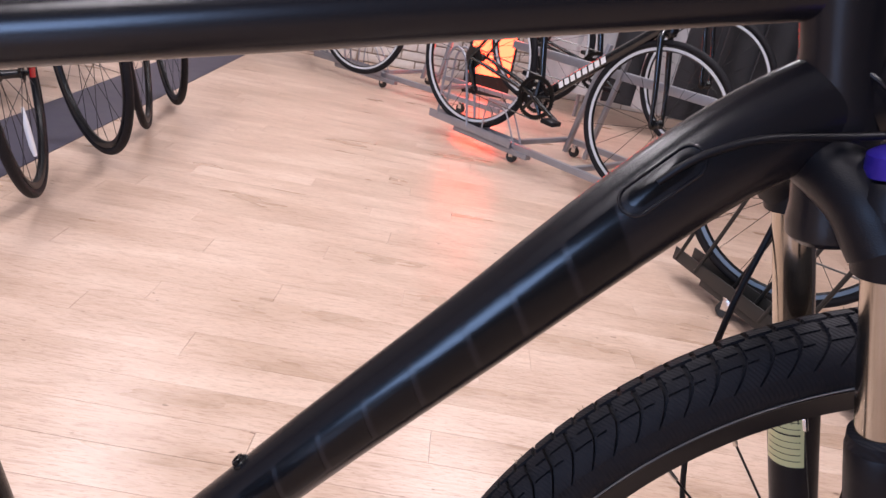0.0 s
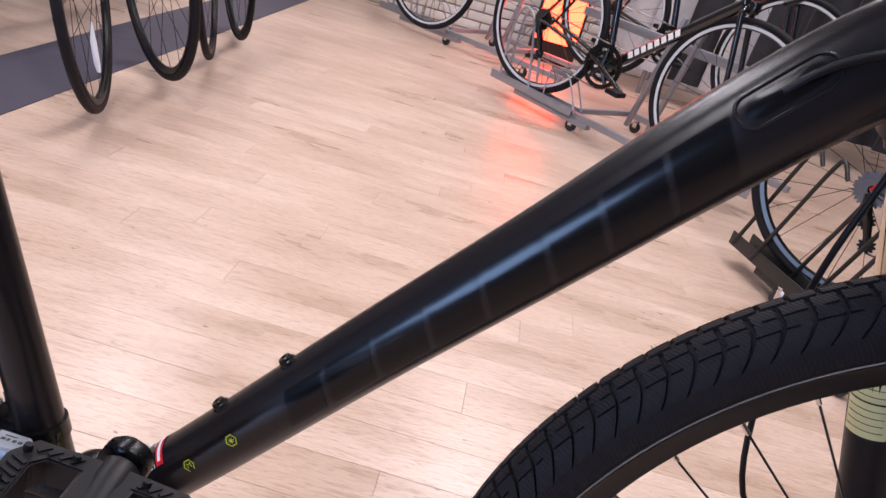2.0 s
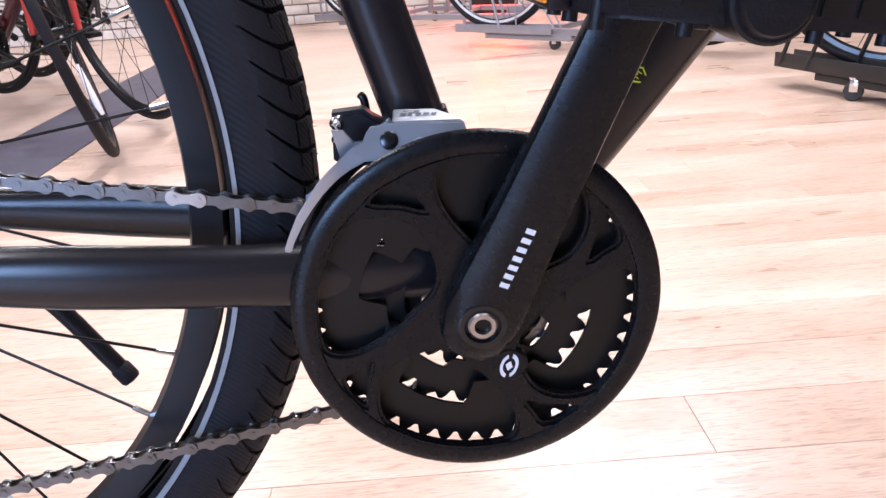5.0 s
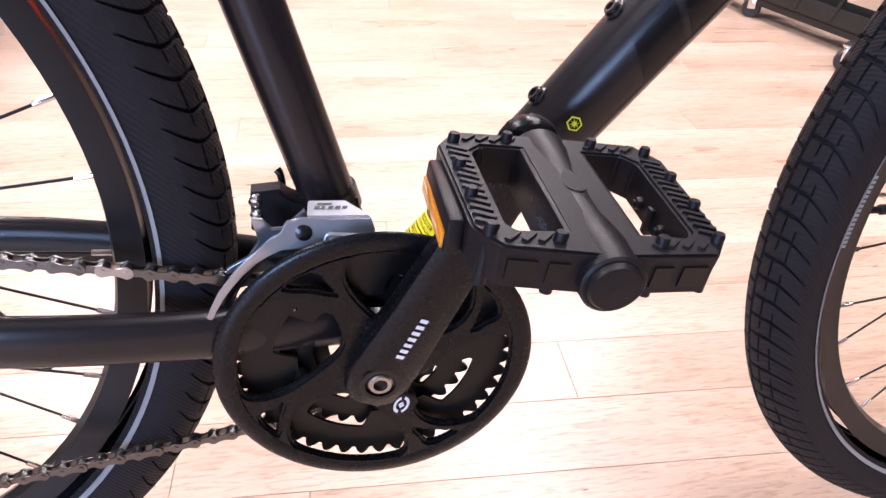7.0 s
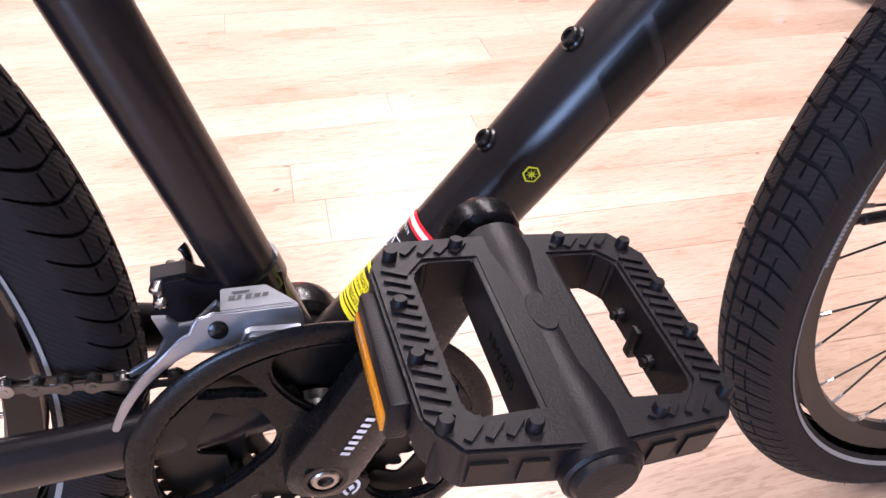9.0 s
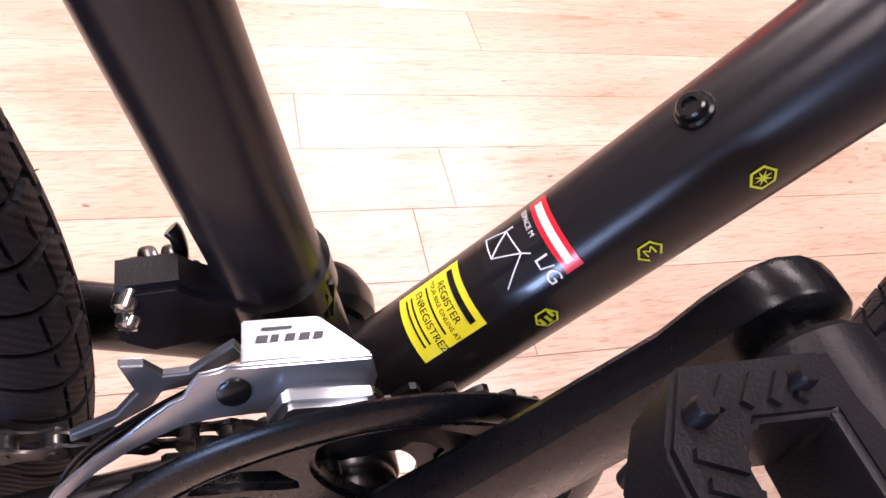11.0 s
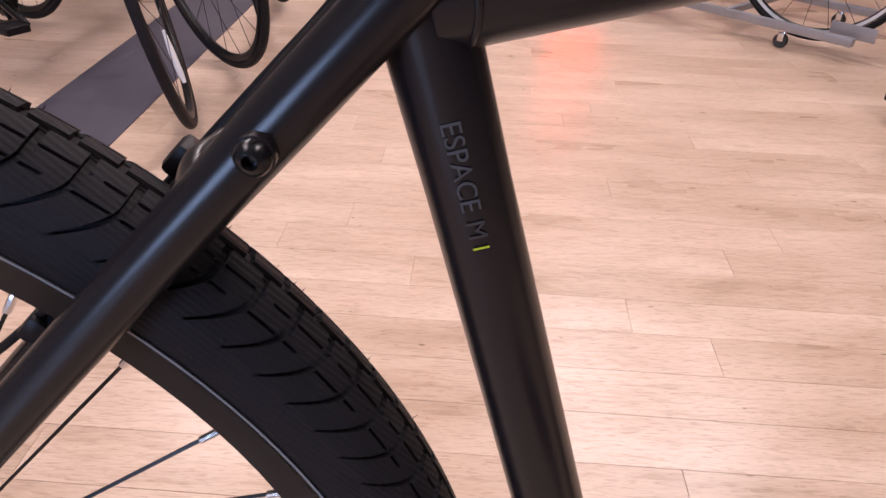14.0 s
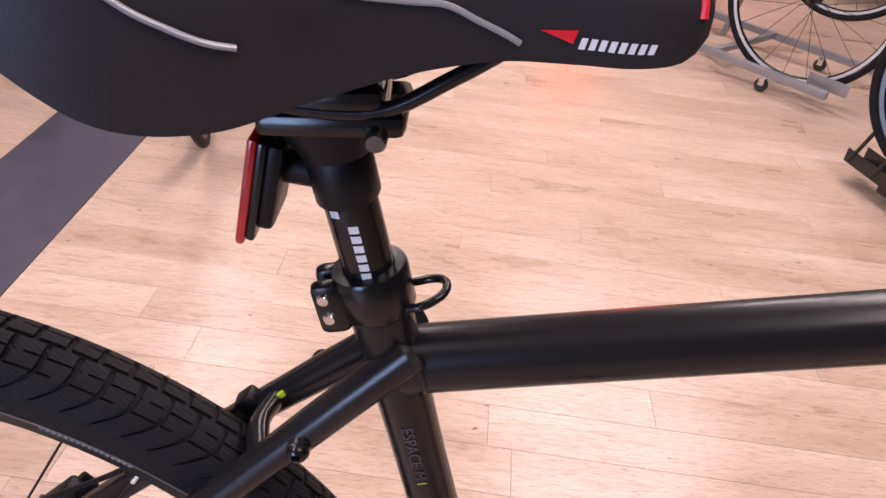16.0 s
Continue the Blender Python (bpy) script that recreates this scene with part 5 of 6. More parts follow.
    botz = [0.992, 0.988, 0.980, 0.960, 0.938, 0.933, 0.942, 0.952, 0.9585, 0.9595, 0.9600, 0.9640, 0.972]
    bm = bmesh.new()
    rings = []
    fine = [xs[0] + (xs[-1] - xs[0]) * k / 60 for k in range(61)]
    for x in fine:
        w, a, b = (eased(x, xs, t) for t in (wid, topz, botz))
        ring = []
        for k in range(36):
            ang = math.pi * (k / 35) * 1.0
            cx, sz = math.cos(ang), math.sin(ang)
            cx2 = math.copysign(abs(cx) ** 0.85, cx)
            ring.append(bm.verts.new((x, w * cx2, b + (a - b) * sz ** 0.62 - 0.006 * max(0, 1 - (cx / 0.25) ** 2) * (x < -0.06))))
        for k in range(34, 0, -4):
            cx = math.cos(math.pi * k / 35)
            ring.append(bm.verts.new((x, w * cx * 0.93, b + 0.004)))
        rings.append(ring)
    n = len(rings[0])
    for p, q in zip(rings, rings[1:]):
        for k in range(n):
            bm.faces.new((p[k], p[(k + 1) % n], q[(k + 1) % n], q[k]))
    bm.faces.new(rings[0])
    bm.faces.new(rings[-1][::-1])
    bmesh.ops.recalc_face_normals(bm, faces=bm.faces[:])
    sad = part("saddle", bm, "vinyl", bike, "black vinyl saddle with silver piping")

    def skin(x, frac, off=0.0008):
        w, a, b = (eased(x, xs, t) for t in (wid, topz, botz))
        ang = math.pi - frac * math.pi / 2
        cx, sz = math.cos(ang), math.sin(ang)
        return V(x, -(w + off) * abs(cx) ** 0.85, b + (a - b + off) * max(0.0, sz) ** 0.62)
    for pts in ([(-0.268, 0.44), (-0.245, 0.31), (-0.220, 0.194), (-0.204, 0.147), (-0.194, 0.123), (-0.184, 0.107)], [(-0.185, 0.36), (-0.155, 0.235), (-0.128, 0.19), (-0.113, 0.175), (-0.100, 0.109), (-0.083, 0.033)]):
        dense = smooth_path([(x, f, 0) for x, f in pts], 30)
        bm = tube(bmesh.new(), [skin(p.x, p.y) for p in dense], 0.0013, 8)
        part("piping", bm, "piping", sad, "silver piping")
    for k in range(8):
        bm = bmesh.new()
        x0 = -0.0600 + 0.0040 * k
        q = [bm.verts.new(skin(x0 + dx, f, 0.0005)) for dx, f in ((0, 0.030), (0.0026, 0.030), (0.0034, 0.070), (0.0008, 0.070))]
        bm.faces.new(q)
        part("print_bar", bm, "white", sad)
    bm = bmesh.new()
    q = [bm.verts.new(skin(x, f, 0.0006)) for x, f in ((-0.076, 0.085), (-0.0625, 0.045), (-0.0610, 0.100))]
    bm.faces.new(q)
    part("red_mark", bm, "sticker_red", sad, "small red mark")
    bm = bmesh.new()
    tube(bm, [skin(x, f, 0.0) for x, f in ((-0.0165, 0.75), (-0.0125, 0.5), (-0.0118, 0.25))], 0.0020, 8)
    part("nose_trim", bm, "sticker_red", sad, "red trim on the saddle nose")
    # rear light on the post
    arm = part("rear_light", tube(bmesh.new(), [V(-0.150, 0, 0.884), V(-0.166, 0, 0.884), V(-0.186, 0, 0.886)], [0.009, 0.0085, 0.009], 16), "plastic", bike, "red and black rear reflector on a bracket")
    bm = lathe(bmesh.new(), st_axis(0.8845), [(0.0130, -0.0125), (0.0156, -0.0125), (0.0163, -0.0112), (0.0166, 0.0112), (0.0158, 0.0125), (0.0130, 0.0125)], 32, ST_D)
    part("bracket_band", bm, "plastic", arm)
    tilt = Euler((0, radians(8.5), 0)).to_matrix()
    part("lamp_body", box(bmesh.new(), V(-0.1870, 0, 0.8800), (0.010, 0.034, 0.046), tilt, 0.003), "plastic", arm)
    part("lamp_back", box(bmesh.new(), V(-0.1920, 0, 0.8785), (0.005, 0.040, 0.054), tilt, 0.002), "anod", arm)
    part("red_lens", box(bmesh.new(), V(-0.1965, 0, 0.8785), (0.005, 0.042, 0.058), tilt, 0.0022), "red", arm, "red plastic reflector lens")


def build_rear_details():
    # brake cable along the far stay, with clips, and the far-side caliper
    top, low = V(-0.112, 0.013, 0.787), V(-0.449, 0.066, 0.418)
    along = lambda t, n: top.lerp(low, t) + V(-0.747, 0.0, 0.665) * n
    bm = bmesh.new()
    tube(bm, smooth_path([V(-0.095, 0.016, 0.770), along(0.02, 0.008), along(0.12, 0.010), along(0.26, 0.011), along(0.42, 0.012), along(0.6, 0.018), along(0.75, 0.030), V(-0.41, 0.072, 0.50)], 40), 0.0024, 10)
    part("brake_hose", bm, "plastic", bike, "black rear brake hose")
    for t in (0.28, 0.55):
        bm = box(bmesh.new(), along(t, 0.013), (0.016, 0.014, 0.011), Euler((0, radians(-47), 0)).to_matrix(), 0.003)
        part("cable_clip", bm, "plastic", bike)
    bm = bmesh.new()
    box(bm, V(-0.392, 0.074, 0.492), (0.050, 0.026, 0.030), Euler((0, radians(-47), 0)).to_matrix(), 0.006)
    tube(bm, [V(-0.378, 0.074, 0.505), V(-0.366, 0.074, 0.522), V(-0.372, 0.074, 0.532)], [0.007, 0.006, 0.004], 14)
    cal = part("brake_caliper", bm, "plastic", bike, "black rear disc brake caliper")
    bm = lathe(bmesh.new(), V(-0.380, 0.060, 0.486), [(0.0, -0.002), (0.004, -0.002), (0.004, 0.003), (0.0, 0.003)], 14, closed=False)
    part("caliper_bolt", bm, "bright", cal)
    bm = lathe(bmesh.new(), REAR + V(0, 0.052, 0), [(0.060, -0.0009), (0.080, -0.0009), (0.080, 0.0009), (0.060, 0.0009)], 80)
    part("brake_disc", bm, "steel", bike, "steel brake disc")
    # kickstand under the far chain stay
    bm = bmesh.new()
    tube(bm, smooth_path([V(-0.40, 0.085, 0.372), V(-0.345, 0.095, 0.325), V(-0.301, 0.10, 0.278), V(-0.262, 0.10, 0.214)], 16), 0.0068, 14)
    ks = part("kickstand", bm, "plastic", bike, "black kickstand with a rubber foot")
    bm = lathe(bmesh.new(), V(-0.259, 0.10, 0.209), [(0.0, -0.009), (0.005, -0.009), (0.0078, -0.005), (0.0078, 0.006), (0.0068, 0.008), (0.0, 0.008)], 20, V(0.5, 0.0, -0.86), closed=False)
    part("rubber_foot", bm, "rubber", ks)


build_frame()
decals()
build_wheel(REAR, 0, "rear_wheel")
build_wheel(FRONT, STEER, "front_wheel")
build_fork()
build_drive()
build_pedal()
build_chain()
build_front_derailleur()
build_seat()
build_rear_details()


# ---- the shop: floor, walls, ceiling ----
X0, X1, Y0, Y1 = -3.6, 4.2, -3.6, 5.25
PLANK_W, PLANK_L, TURN_P = 0.105, 0.94, -2.5


def build_shell():
    bm = box(bmesh.new(), ((X0 + X1) / 2, (Y0 + Y1) / 2, -0.06), (X1 - X0 + 0.4, Y1 - Y0 + 0.4, 0.11))
    floor = tagged(part("floor", bm, "mortar", None, smooth=False), "light oak vinyl plank floor with a dark strip", "floor", kind="structure")
    bm = box(bmesh.new(), ((X0 + X1) / 2, (Y0 + Y1) / 2, CEIL + 0.05), (X1 - X0 + 0.4, Y1 - Y0 + 0.4, 0.1))
    tagged(part("ceiling", bm, "plaster", None, smooth=False), "plain pale shop ceiling", "ceiling", kind="structure")
    tagged(part("wall_west", box(bmesh.new(), (X0 - 0.1, (Y0 + Y1) / 2, CEIL / 2), (0.2, Y1 - Y0, CEIL)), "wall", None, smooth=False), "plain pale shop wall", "wall", kind="structure")
    tagged(part("wall_east", box(bmesh.new(), (X1 + 0.1, (Y0 + Y1) / 2, CEIL / 2), (0.2, Y1 - Y0, CEIL)), "darkwall", None, smooth=False), "plain dark shop wall", "wall", kind="structure")
    # front wall with the wide shop window behind the camera
    bm = bmesh.new()
    box(bm, ((X0 - 3.2) / 2, Y0 - 0.1, CEIL / 2), (-3.2 - X0, 0.2, CEIL))
    box(bm, ((X1 - 1.1) / 2, Y0 - 0.1, CEIL / 2), (X1 + 1.1, 0.2, CEIL))
    box(bm, (-2.15, Y0 - 0.1, 0.225), (2.1, 0.2, 0.45))
    box(bm, (-2.15, Y0 - 0.1, (2.45 + CEIL) / 2), (2.1, 0.2, CEIL - 2.45))
    tagged(part("wall_south", bm, "wall", None, smooth=False), "pale shop wall with a wide window opening", "wall", kind="structure")
    # back wall of white painted brick
    back = tagged(part("wall_north", box(bmesh.new(), ((X0 + X1) / 2, Y1 + 0.1, CEIL / 2), (X1 - X0, 0.2, CEIL)), "mortar", None, smooth=False),
                  "white painted brick wall", "wall", kind="structure")
    return floor, back


floor, back_wall = build_shell()

bm = box(bmesh.new(), (-1.133, 1.8, 0.0013), (0.305, 6.6, 0.0036), Euler((0, 0, radians(-1.3))).to_matrix())
tagged(part("floor_strip", bm, "mat", None, smooth=False), "dark charcoal inlaid strip in the plank floor", "floor strip", kind="structure")

spot = part("spot_lamp", lathe(bmesh.new(), (1.62, 3.25, CEIL), [(0.0, 0.0), (0.13, 0.0), (0.15, -0.05), (0.15, -0.10), (0.135, -0.10), (0.12, -0.03), (0.0, -0.03)], 32, (0, 0, 1), closed=False), "plaster")
tagged(spot, "white round ceiling spot lamp", "ceiling lamp")

# lamps in the ceiling, each over its own light
for lx, ly in ((-1.6, -0.6), (0.9, -0.6), (-1.6, 1.6), (0.9, 1.6), (-1.6, 3.8), (0.9, 3.8)):
    lamp = part("ceiling_lamp", box(bmesh.new(), (lx, ly, CEIL - 0.025), (0.52, 1.78, 0.05), None, 0.006), "plaster")
    tagged(lamp, "white recessed ceiling lamp with a bright diffuser", "ceiling lamp", "ceiling lamps")
    part("diffuser", box(bmesh.new(), (lx, ly, CEIL - 0.052), (0.45, 1.7, 0.006)), "diffuser", lamp, smooth=False)


# ---- display stand under the rear wheel ----
def build_stand():
    bm = bmesh.new()
    o = []
    for cx, cy, a0 in ((0.20, 0.10, 0), (-0.20, 0.10, 90), (-0.20, -0.10, 180), (0.20, -0.10, 270)):
        for k in range(7):
            a = radians(a0 + 15 * k)
            o.append((cx + 0.035 * math.cos(a), cy + 0.035 * math.sin(a)))
    lo = [bm.verts.new((x, y, 0.002)) for x, y in o]
    hi = [bm.verts.new((x, y, 0.010)) for x, y in o]
    for k in range(len(o)):
        j = (k + 1) % len(o)
        bm.faces.new((lo[k], lo[j], hi[j], hi[k]))
    bm.faces.new(hi)
    bm.faces.new(lo[::-1])
    base = part("display_stand", bm, "plate")
    base.matrix_basis = pose(-0.575, 0.16, 0, 0, 0, -45)
    tagged(base, "grey steel bicycle display stand with a flat base", "display stand")
    bm = lathe(bmesh.new(), (0.14, -0.085, 0.0105), [(0.0, 0.0), (0.034, 0.0), (0.038, -0.0005)], 30, (0, 0, 1), closed=False)
    for v in bm.verts:
        v.co.y = -0.085 + (v.co.y + 0.085) * 0.5
    part("oval_mark", bm, "silver", base, "pale oval mark")
    bm = bmesh.new()
    inv = base.matrix_basis.inverted()
    tube(bm, smooth_path([inv @ V(-0.56, 0.13, 0.008), inv @ V(-0.55, 0.125, 0.15), inv @ V(-0.50, 0.12, 0.30), inv @ V(-0.455, 0.105, 0.395), inv @ V(-0.4515, 0.075, 0.402)], 30), 0.011, 16)
    part("upright", bm, "rackblack", base, "black tube holding the rear axle")


build_stand()


# ---- other bicycles in the shop ----
def other_wheel(parent, c, steer, band, lean=0.0):
    rim = part("wheel", lathe(bmesh.new(), (0, 0, 0), [(0.296, 0.0), (0.300, -0.008), (0.318, -0.010), (0.318, 0.010), (0.300, 0.008)], 64), "rimblack", parent)
    part("tyre", lathe(bmesh.new(), (0, 0, 0), [(0.317 + 0.013 + 0.0135 * math.cos(a), 0.0135 * math.sin(a)) for a in np.linspace(-2.5, 2.5, 12)], 72), "rubber", rim)
    for s in (-1, 1):
        part("rim_band", lathe(bmesh.new(), (0, 0, 0), [(0.302, s * 0.0092), (0.314, s * 0.0108), (0.314, s * 0.0114), (0.302, s * 0.0098)], 64), band, rim)
    part("hub", lathe(bmesh.new(), (0, 0, 0), [(0.0, -0.05), (0.006, -0.05), (0.008, -0.036), (0.020, -0.034), (0.020, -0.030), (0.012, -0.02), (0.012, 0.02), (0.020, 0.030), (0.020, 0.034), (0.008, 0.036), (0.006, 0.05), (0.0, 0.05)], 16, closed=False), "anod", rim)
    for k in range(20):
        th = 2 * math.pi * k / 20
        s = -1 if k % 2 else 1
        l = 0.9 if (k // 2) % 2 else -0.9
        bm = tube(bmesh.new(), [(0.019 * math.cos(th + l), 0.03 * s, 0.019 * math.sin(th + l)), (0.298 * math.cos(th), 0, 0.298 * math.sin(th))], 0.0011, 5)
        part("spoke", bm, "spoke", rim)
    rim.matrix_basis = Matrix.Translation(c) @ pose(0, 0, 0, lean, 0, steer)
    return rim


def other_bike(main, second, band, label, steer=0.0, logo=False, tip=0.0):
    """A road bicycle; x forward, its rear axle over the origin, its wheels on z = 0."""
    b = empty("road_bicycle", label, "bicycle", "road bicycles in the shop")
    R = 0.343
    rear, front, bb = V(0, 0, R), V(0.985, 0, R), V(0.405, 0, 0.272)
    st, hd_t, hd_b = V(0.265, 0, 0.80), V(0.835, 0, 0.855), V(0.875, 0, 0.715)
    other_wheel(b, rear, 0, band)
    other_wheel(b, front, steer, band, tip)
    for name, p, q, r, mat in (("down_tube", bb, hd_b, 0.024, main), ("top_tube", st - V(-0.005, 0, 0.03), hd_t - V(0.005, 0, 0.03), 0.016, second), ("seat_tube", bb, st, 0.016, second), ("head_tube", hd_b, hd_t, 0.020, main)):
        part(name, tube(bmesh.new(), [p, p.lerp(q, 0.5), q], r, 16), mat, b)
    for s in (-1, 1):
        part("chain_stay", tube(bmesh.new(), [bb + V(-0.02, 0.02 * s, 0), bb.lerp(rear, 0.5) + V(0, 0.045 * s, 0), rear + V(0, 0.062 * s, 0)], [0.012, 0.011, 0.008], 12), second, b)
        part("seat_stay", tube(bmesh.new(), [st + V(0, 0.014 * s, -0.05), st.lerp(rear, 0.5) + V(0, 0.035 * s, 0), rear + V(0, 0.062 * s, 0)], [0.009, 0.008, 0.007], 12), main, b)
        turn = pose(0, 0, 0, 0, 0, steer).to_3x3()
        part("fork_blade", tube(bmesh.new(), [hd_b + V(0.006, 0, -0.01), front + turn @ V(-0.085, 0.045 * s, 0.34), front + turn @ V(-0.03, 0.052 * s, 0.14), front + turn @ V(0, 0.054 * s, 0)], [0.014, 0.013, 0.011, 0.008], 12, True), second, b)
    ring = part("chainset", tooth_ring(bmesh.new(), bb, 50, 0.080, -0.045), "ring", b)
    part("inner_ring", tooth_ring(bmesh.new(), bb, 34, 0.050, -0.038), "ring", ring)
    bm = bmesh.new()
    for k in range(5):
        a = 2 * math.pi * k / 5 + 0.3
        tube(bm, [bb + V(0, -0.047, 0), bb + V(0.083 * math.cos(a), -0.047, 0.083 * math.sin(a))], [0.014, 0.008], 8)
    part("spider", bm, "anod", ring)
    for s, y in ((1, -0.068), (-1, 0.068)):
        e = bb + V(0.155 * s, y, -0.062 * s)
        part("crank_arm", tube(bmesh.new(), [bb + V(0, y * 0.85, 0), e], [0.013, 0.010], 10), "anod", ring)
        part("pedal", box(bmesh.new(), e + V(0, 0.045 * (1 if y > 0 else -1), 0), (0.07, 0.07, 0.022), None, 0.005), "plastic", ring)
    cas = part("cassette", tooth_ring(bmesh.new(), rear, 25, 0.015, -0.036), "steel", b)
    part("sprocket", tooth_ring(bmesh.new(), rear, 17, 0.013, -0.042), "steel", cas)
    bm = bmesh.new()
    tube(bm, [rear + V(0.0, -0.055, -0.01), rear + V(0.012, -0.06, -0.05), rear + V(0.03, -0.05, -0.085), rear + V(0.055, -0.045, -0.145)], [0.012, 0.016, 0.013, 0.010], 10)
    rd = part("rear_derailleur", bm, "anod", b)
    for p in (rear + V(0.026, -0.045, -0.085), rear + V(0.055, -0.045, -0.145)):
        part("jockey_wheel", tooth_ring(bmesh.new(), p, 11, 0.004, -0.047, 0.006), "plastic", rd)
    part("chain_run", tube(bmesh.new(), [bb + V(0, -0.045, 0.100), rear + V(0, -0.040, 0.045)], 0.0032, 6), "steel", b)
    part("chain_run", tube(bmesh.new(), [bb + V(0, -0.045, -0.100), rear + V(0.06, -0.045, -0.165)], 0.0032, 6), "steel", b)
    part("seat_post", tube(bmesh.new(), [st - V(0, 0, 0.02), st + V(-0.045, 0, 0.15)], 0.0137, 14), "anod", b)
    bm = bmesh.new()
    tube(bm, smooth_path([st + V(-0.17, 0, 0.175), st + V(-0.10, 0, 0.175), st + V(0.0, 0, 0.17), st + V(0.10, 0, 0.168)], 16), 0.018, 14, True, 0.045, up=(0, 0, 1))
    part("saddle", bm, "vinyl", b)
    bm = bmesh.new()
    for s in (-1, 1):
        p = hd_t + V(0.07, 0, 0.03)
        tube(bm, smooth_path([p, p + V(0, 0.19 * s, 0), p + V(0.08, 0.205 * s, -0.005), p + V(0.10, 0.205 * s, -0.07), p + V(0.03, 0.205 * s, -0.13)], 24), 0.012, 10)
    tube(bm, [hd_t, hd_t + V(0.07, 0, 0.03)], 0.017, 10)
    part("handlebar", bm, "anod", b)
    for p in (hd_b + V(0.045, 0, 0.0), rear + V(0.14, 0, 0.31)):
        part("brake", box(bmesh.new(), p, (0.03, 0.06, 0.05), None, 0.01), "anod", b)
    if logo:
        d = (hd_b - bb).normalized()
        n = V(-d.z, 0, d.x)
        for k in range(8):
            bm = bmesh.new()
            c = bb + d * (0.12 + 0.033 * k) + V(0, -0.0245, 0)
            q = [bm.verts.new(c + d * a + n * e) for a, e in ((0, -0.013), (0.024, -0.013), (0.030, 0.013), (0.006, 0.013))]
            bm.faces.new(q)
            part("print_bar", bm, "white", b)
    return b


def place_bike(b, rear_xy, heading, z=0.0, lean=0.0, nose=0.0):
    b.matrix_basis = Matrix.Translation((*rear_xy, z)) @ pose(0, 0, 0, 0, 0, heading) @ pose(0, 0, 0, lean, nose, 0)


# on the grey rack, drive side to the bicycle under view
place_bike(other_bike("bikeblack", "bikeblack", "rimwhite", "black road bicycle with white lettering bars in a grey rack", logo=True), (0.485, 3.335), -41.5, 0.085, nose=3.2)
place_bike(other_bike("bikedark", "bikeblack", "rimwhite", "dark red road bicycle behind, in a grey rack"), (0.87, 3.92), -41.5, 0.16)
# in the black rack
place_bike(other_bike("bikered", "bikeblack", "rimblue", "red and black road bicycle in a black floor rack"), (1.395, 1.67), -38, 0.075)
# along the back wall
place_bike(other_bike("bikeblack", "bikeblack", "rimwhite", "black road bicycle in a rack by the brick wall"), (-0.98, 4.88), -34, 0.07)
# row of front wheels over the dark strip
for fx, fy, heading, steer, tip, cols in ((-0.875, 1.655, -30, 109, -12, ("bikeblack", "bikered")), (-0.870, 2.11, -30, 134, -9, ("bikedark", "bikeblack")),
                                     (-0.86, 2.525, -30, 106, -10, ("bikeblack", "bikeblack")), (-0.89, 2.965, -30, 120, -8, ("bikeblack", "bikedark"))):
    b = other_bike(cols[0], cols[1], "rimblack", "black road bicycle standing in a row with its front wheel turned", steer=steer - heading, tip=tip)
    h = radians(heading)
    place_bike(b, (fx - 0.985 * math.cos(h), fy - 0.985 * math.sin(h)), heading, 0.015)
    if fy < 1.8:
        back = b.matrix_basis.inverted()
        run = [back @ V(-0.838, 1.640, 0.275), back @ V(-0.826, 1.640, 0.22), back @ V(-0.812, 1.640, 0.165), back @ V(-0.804, 1.640, 0.140)]
        part("white_sleeve", tube(bmesh.new(), run, [0.004, 0.0085, 0.0085, 0.005], 12), "white", b, "white plastic sleeve by the rim")


# ---- racks ----
def caster(parent, x, y, z=0.0):
    c = part("caster", lathe(bmesh.new(), (x, y, 0.027 + z), [(0.0, -0.010), (0.010, -0.010), (0.012, -0.011), (0.024, -0.011), (0.027, -0.007), (0.027, 0.007), (0.024, 0.011), (0.012, 0.011), (0.010, 0.010), (0.0, 0.010)], 28, (0.6, 0.8, 0), closed=False),
             "caster", parent, "black caster wheel")
    bm = bmesh.new()
    for s in (-1, 1):
        box(bm, V(x + 0.0084 * s, y + 0.0112 * s, 0.045), (0.022, 0.002, 0.036), Euler((0, 0, radians(-37))).to_matrix(), 0.0006)
    tube(bm, [(x, y, 0.062), (x, y, 0.068)], 0.016, 16)
    part("caster_fork", bm, "bright", c)
    return c


def bar(name, parent, p, q, w, h, mat, bevel=0.003):
    p, q = Vector(p), Vector(q)
    d = q - p
    bm = box(bmesh.new(), (0, 0, 0), (d.length, w, h), None, bevel)
    bmesh.ops.transform(bm, matrix=Matrix.Translation((p + q) / 2) @ d.to_track_quat("X", "Z").to_matrix().to_4x4(), verts=bm.verts[:])
    return part(name, bm, mat, parent)


def hoop(parent, c, along, across, height, mat, gap=0.055, r=0.0065):
    for s in (-1, 1):
        c0 = c + across * (gap / 2 * s)
        pts = [c0 - along * 0.10, c0 - along * 0.10 + V(0, 0, height * 0.7), c0 - along * 0.085 + V(0, 0, height * 0.9), c0 - along * 0.04 + V(0, 0, height), c0 + along * 0.02 + V(0, 0, height * 0.9), c0 + along * 0.06 + V(0, 0, height * 0.6), c0 + along * 0.12]
        part("wheel_hoop", tube(bmesh.new(), smooth_path(pts, 36), r, 12), mat, parent)


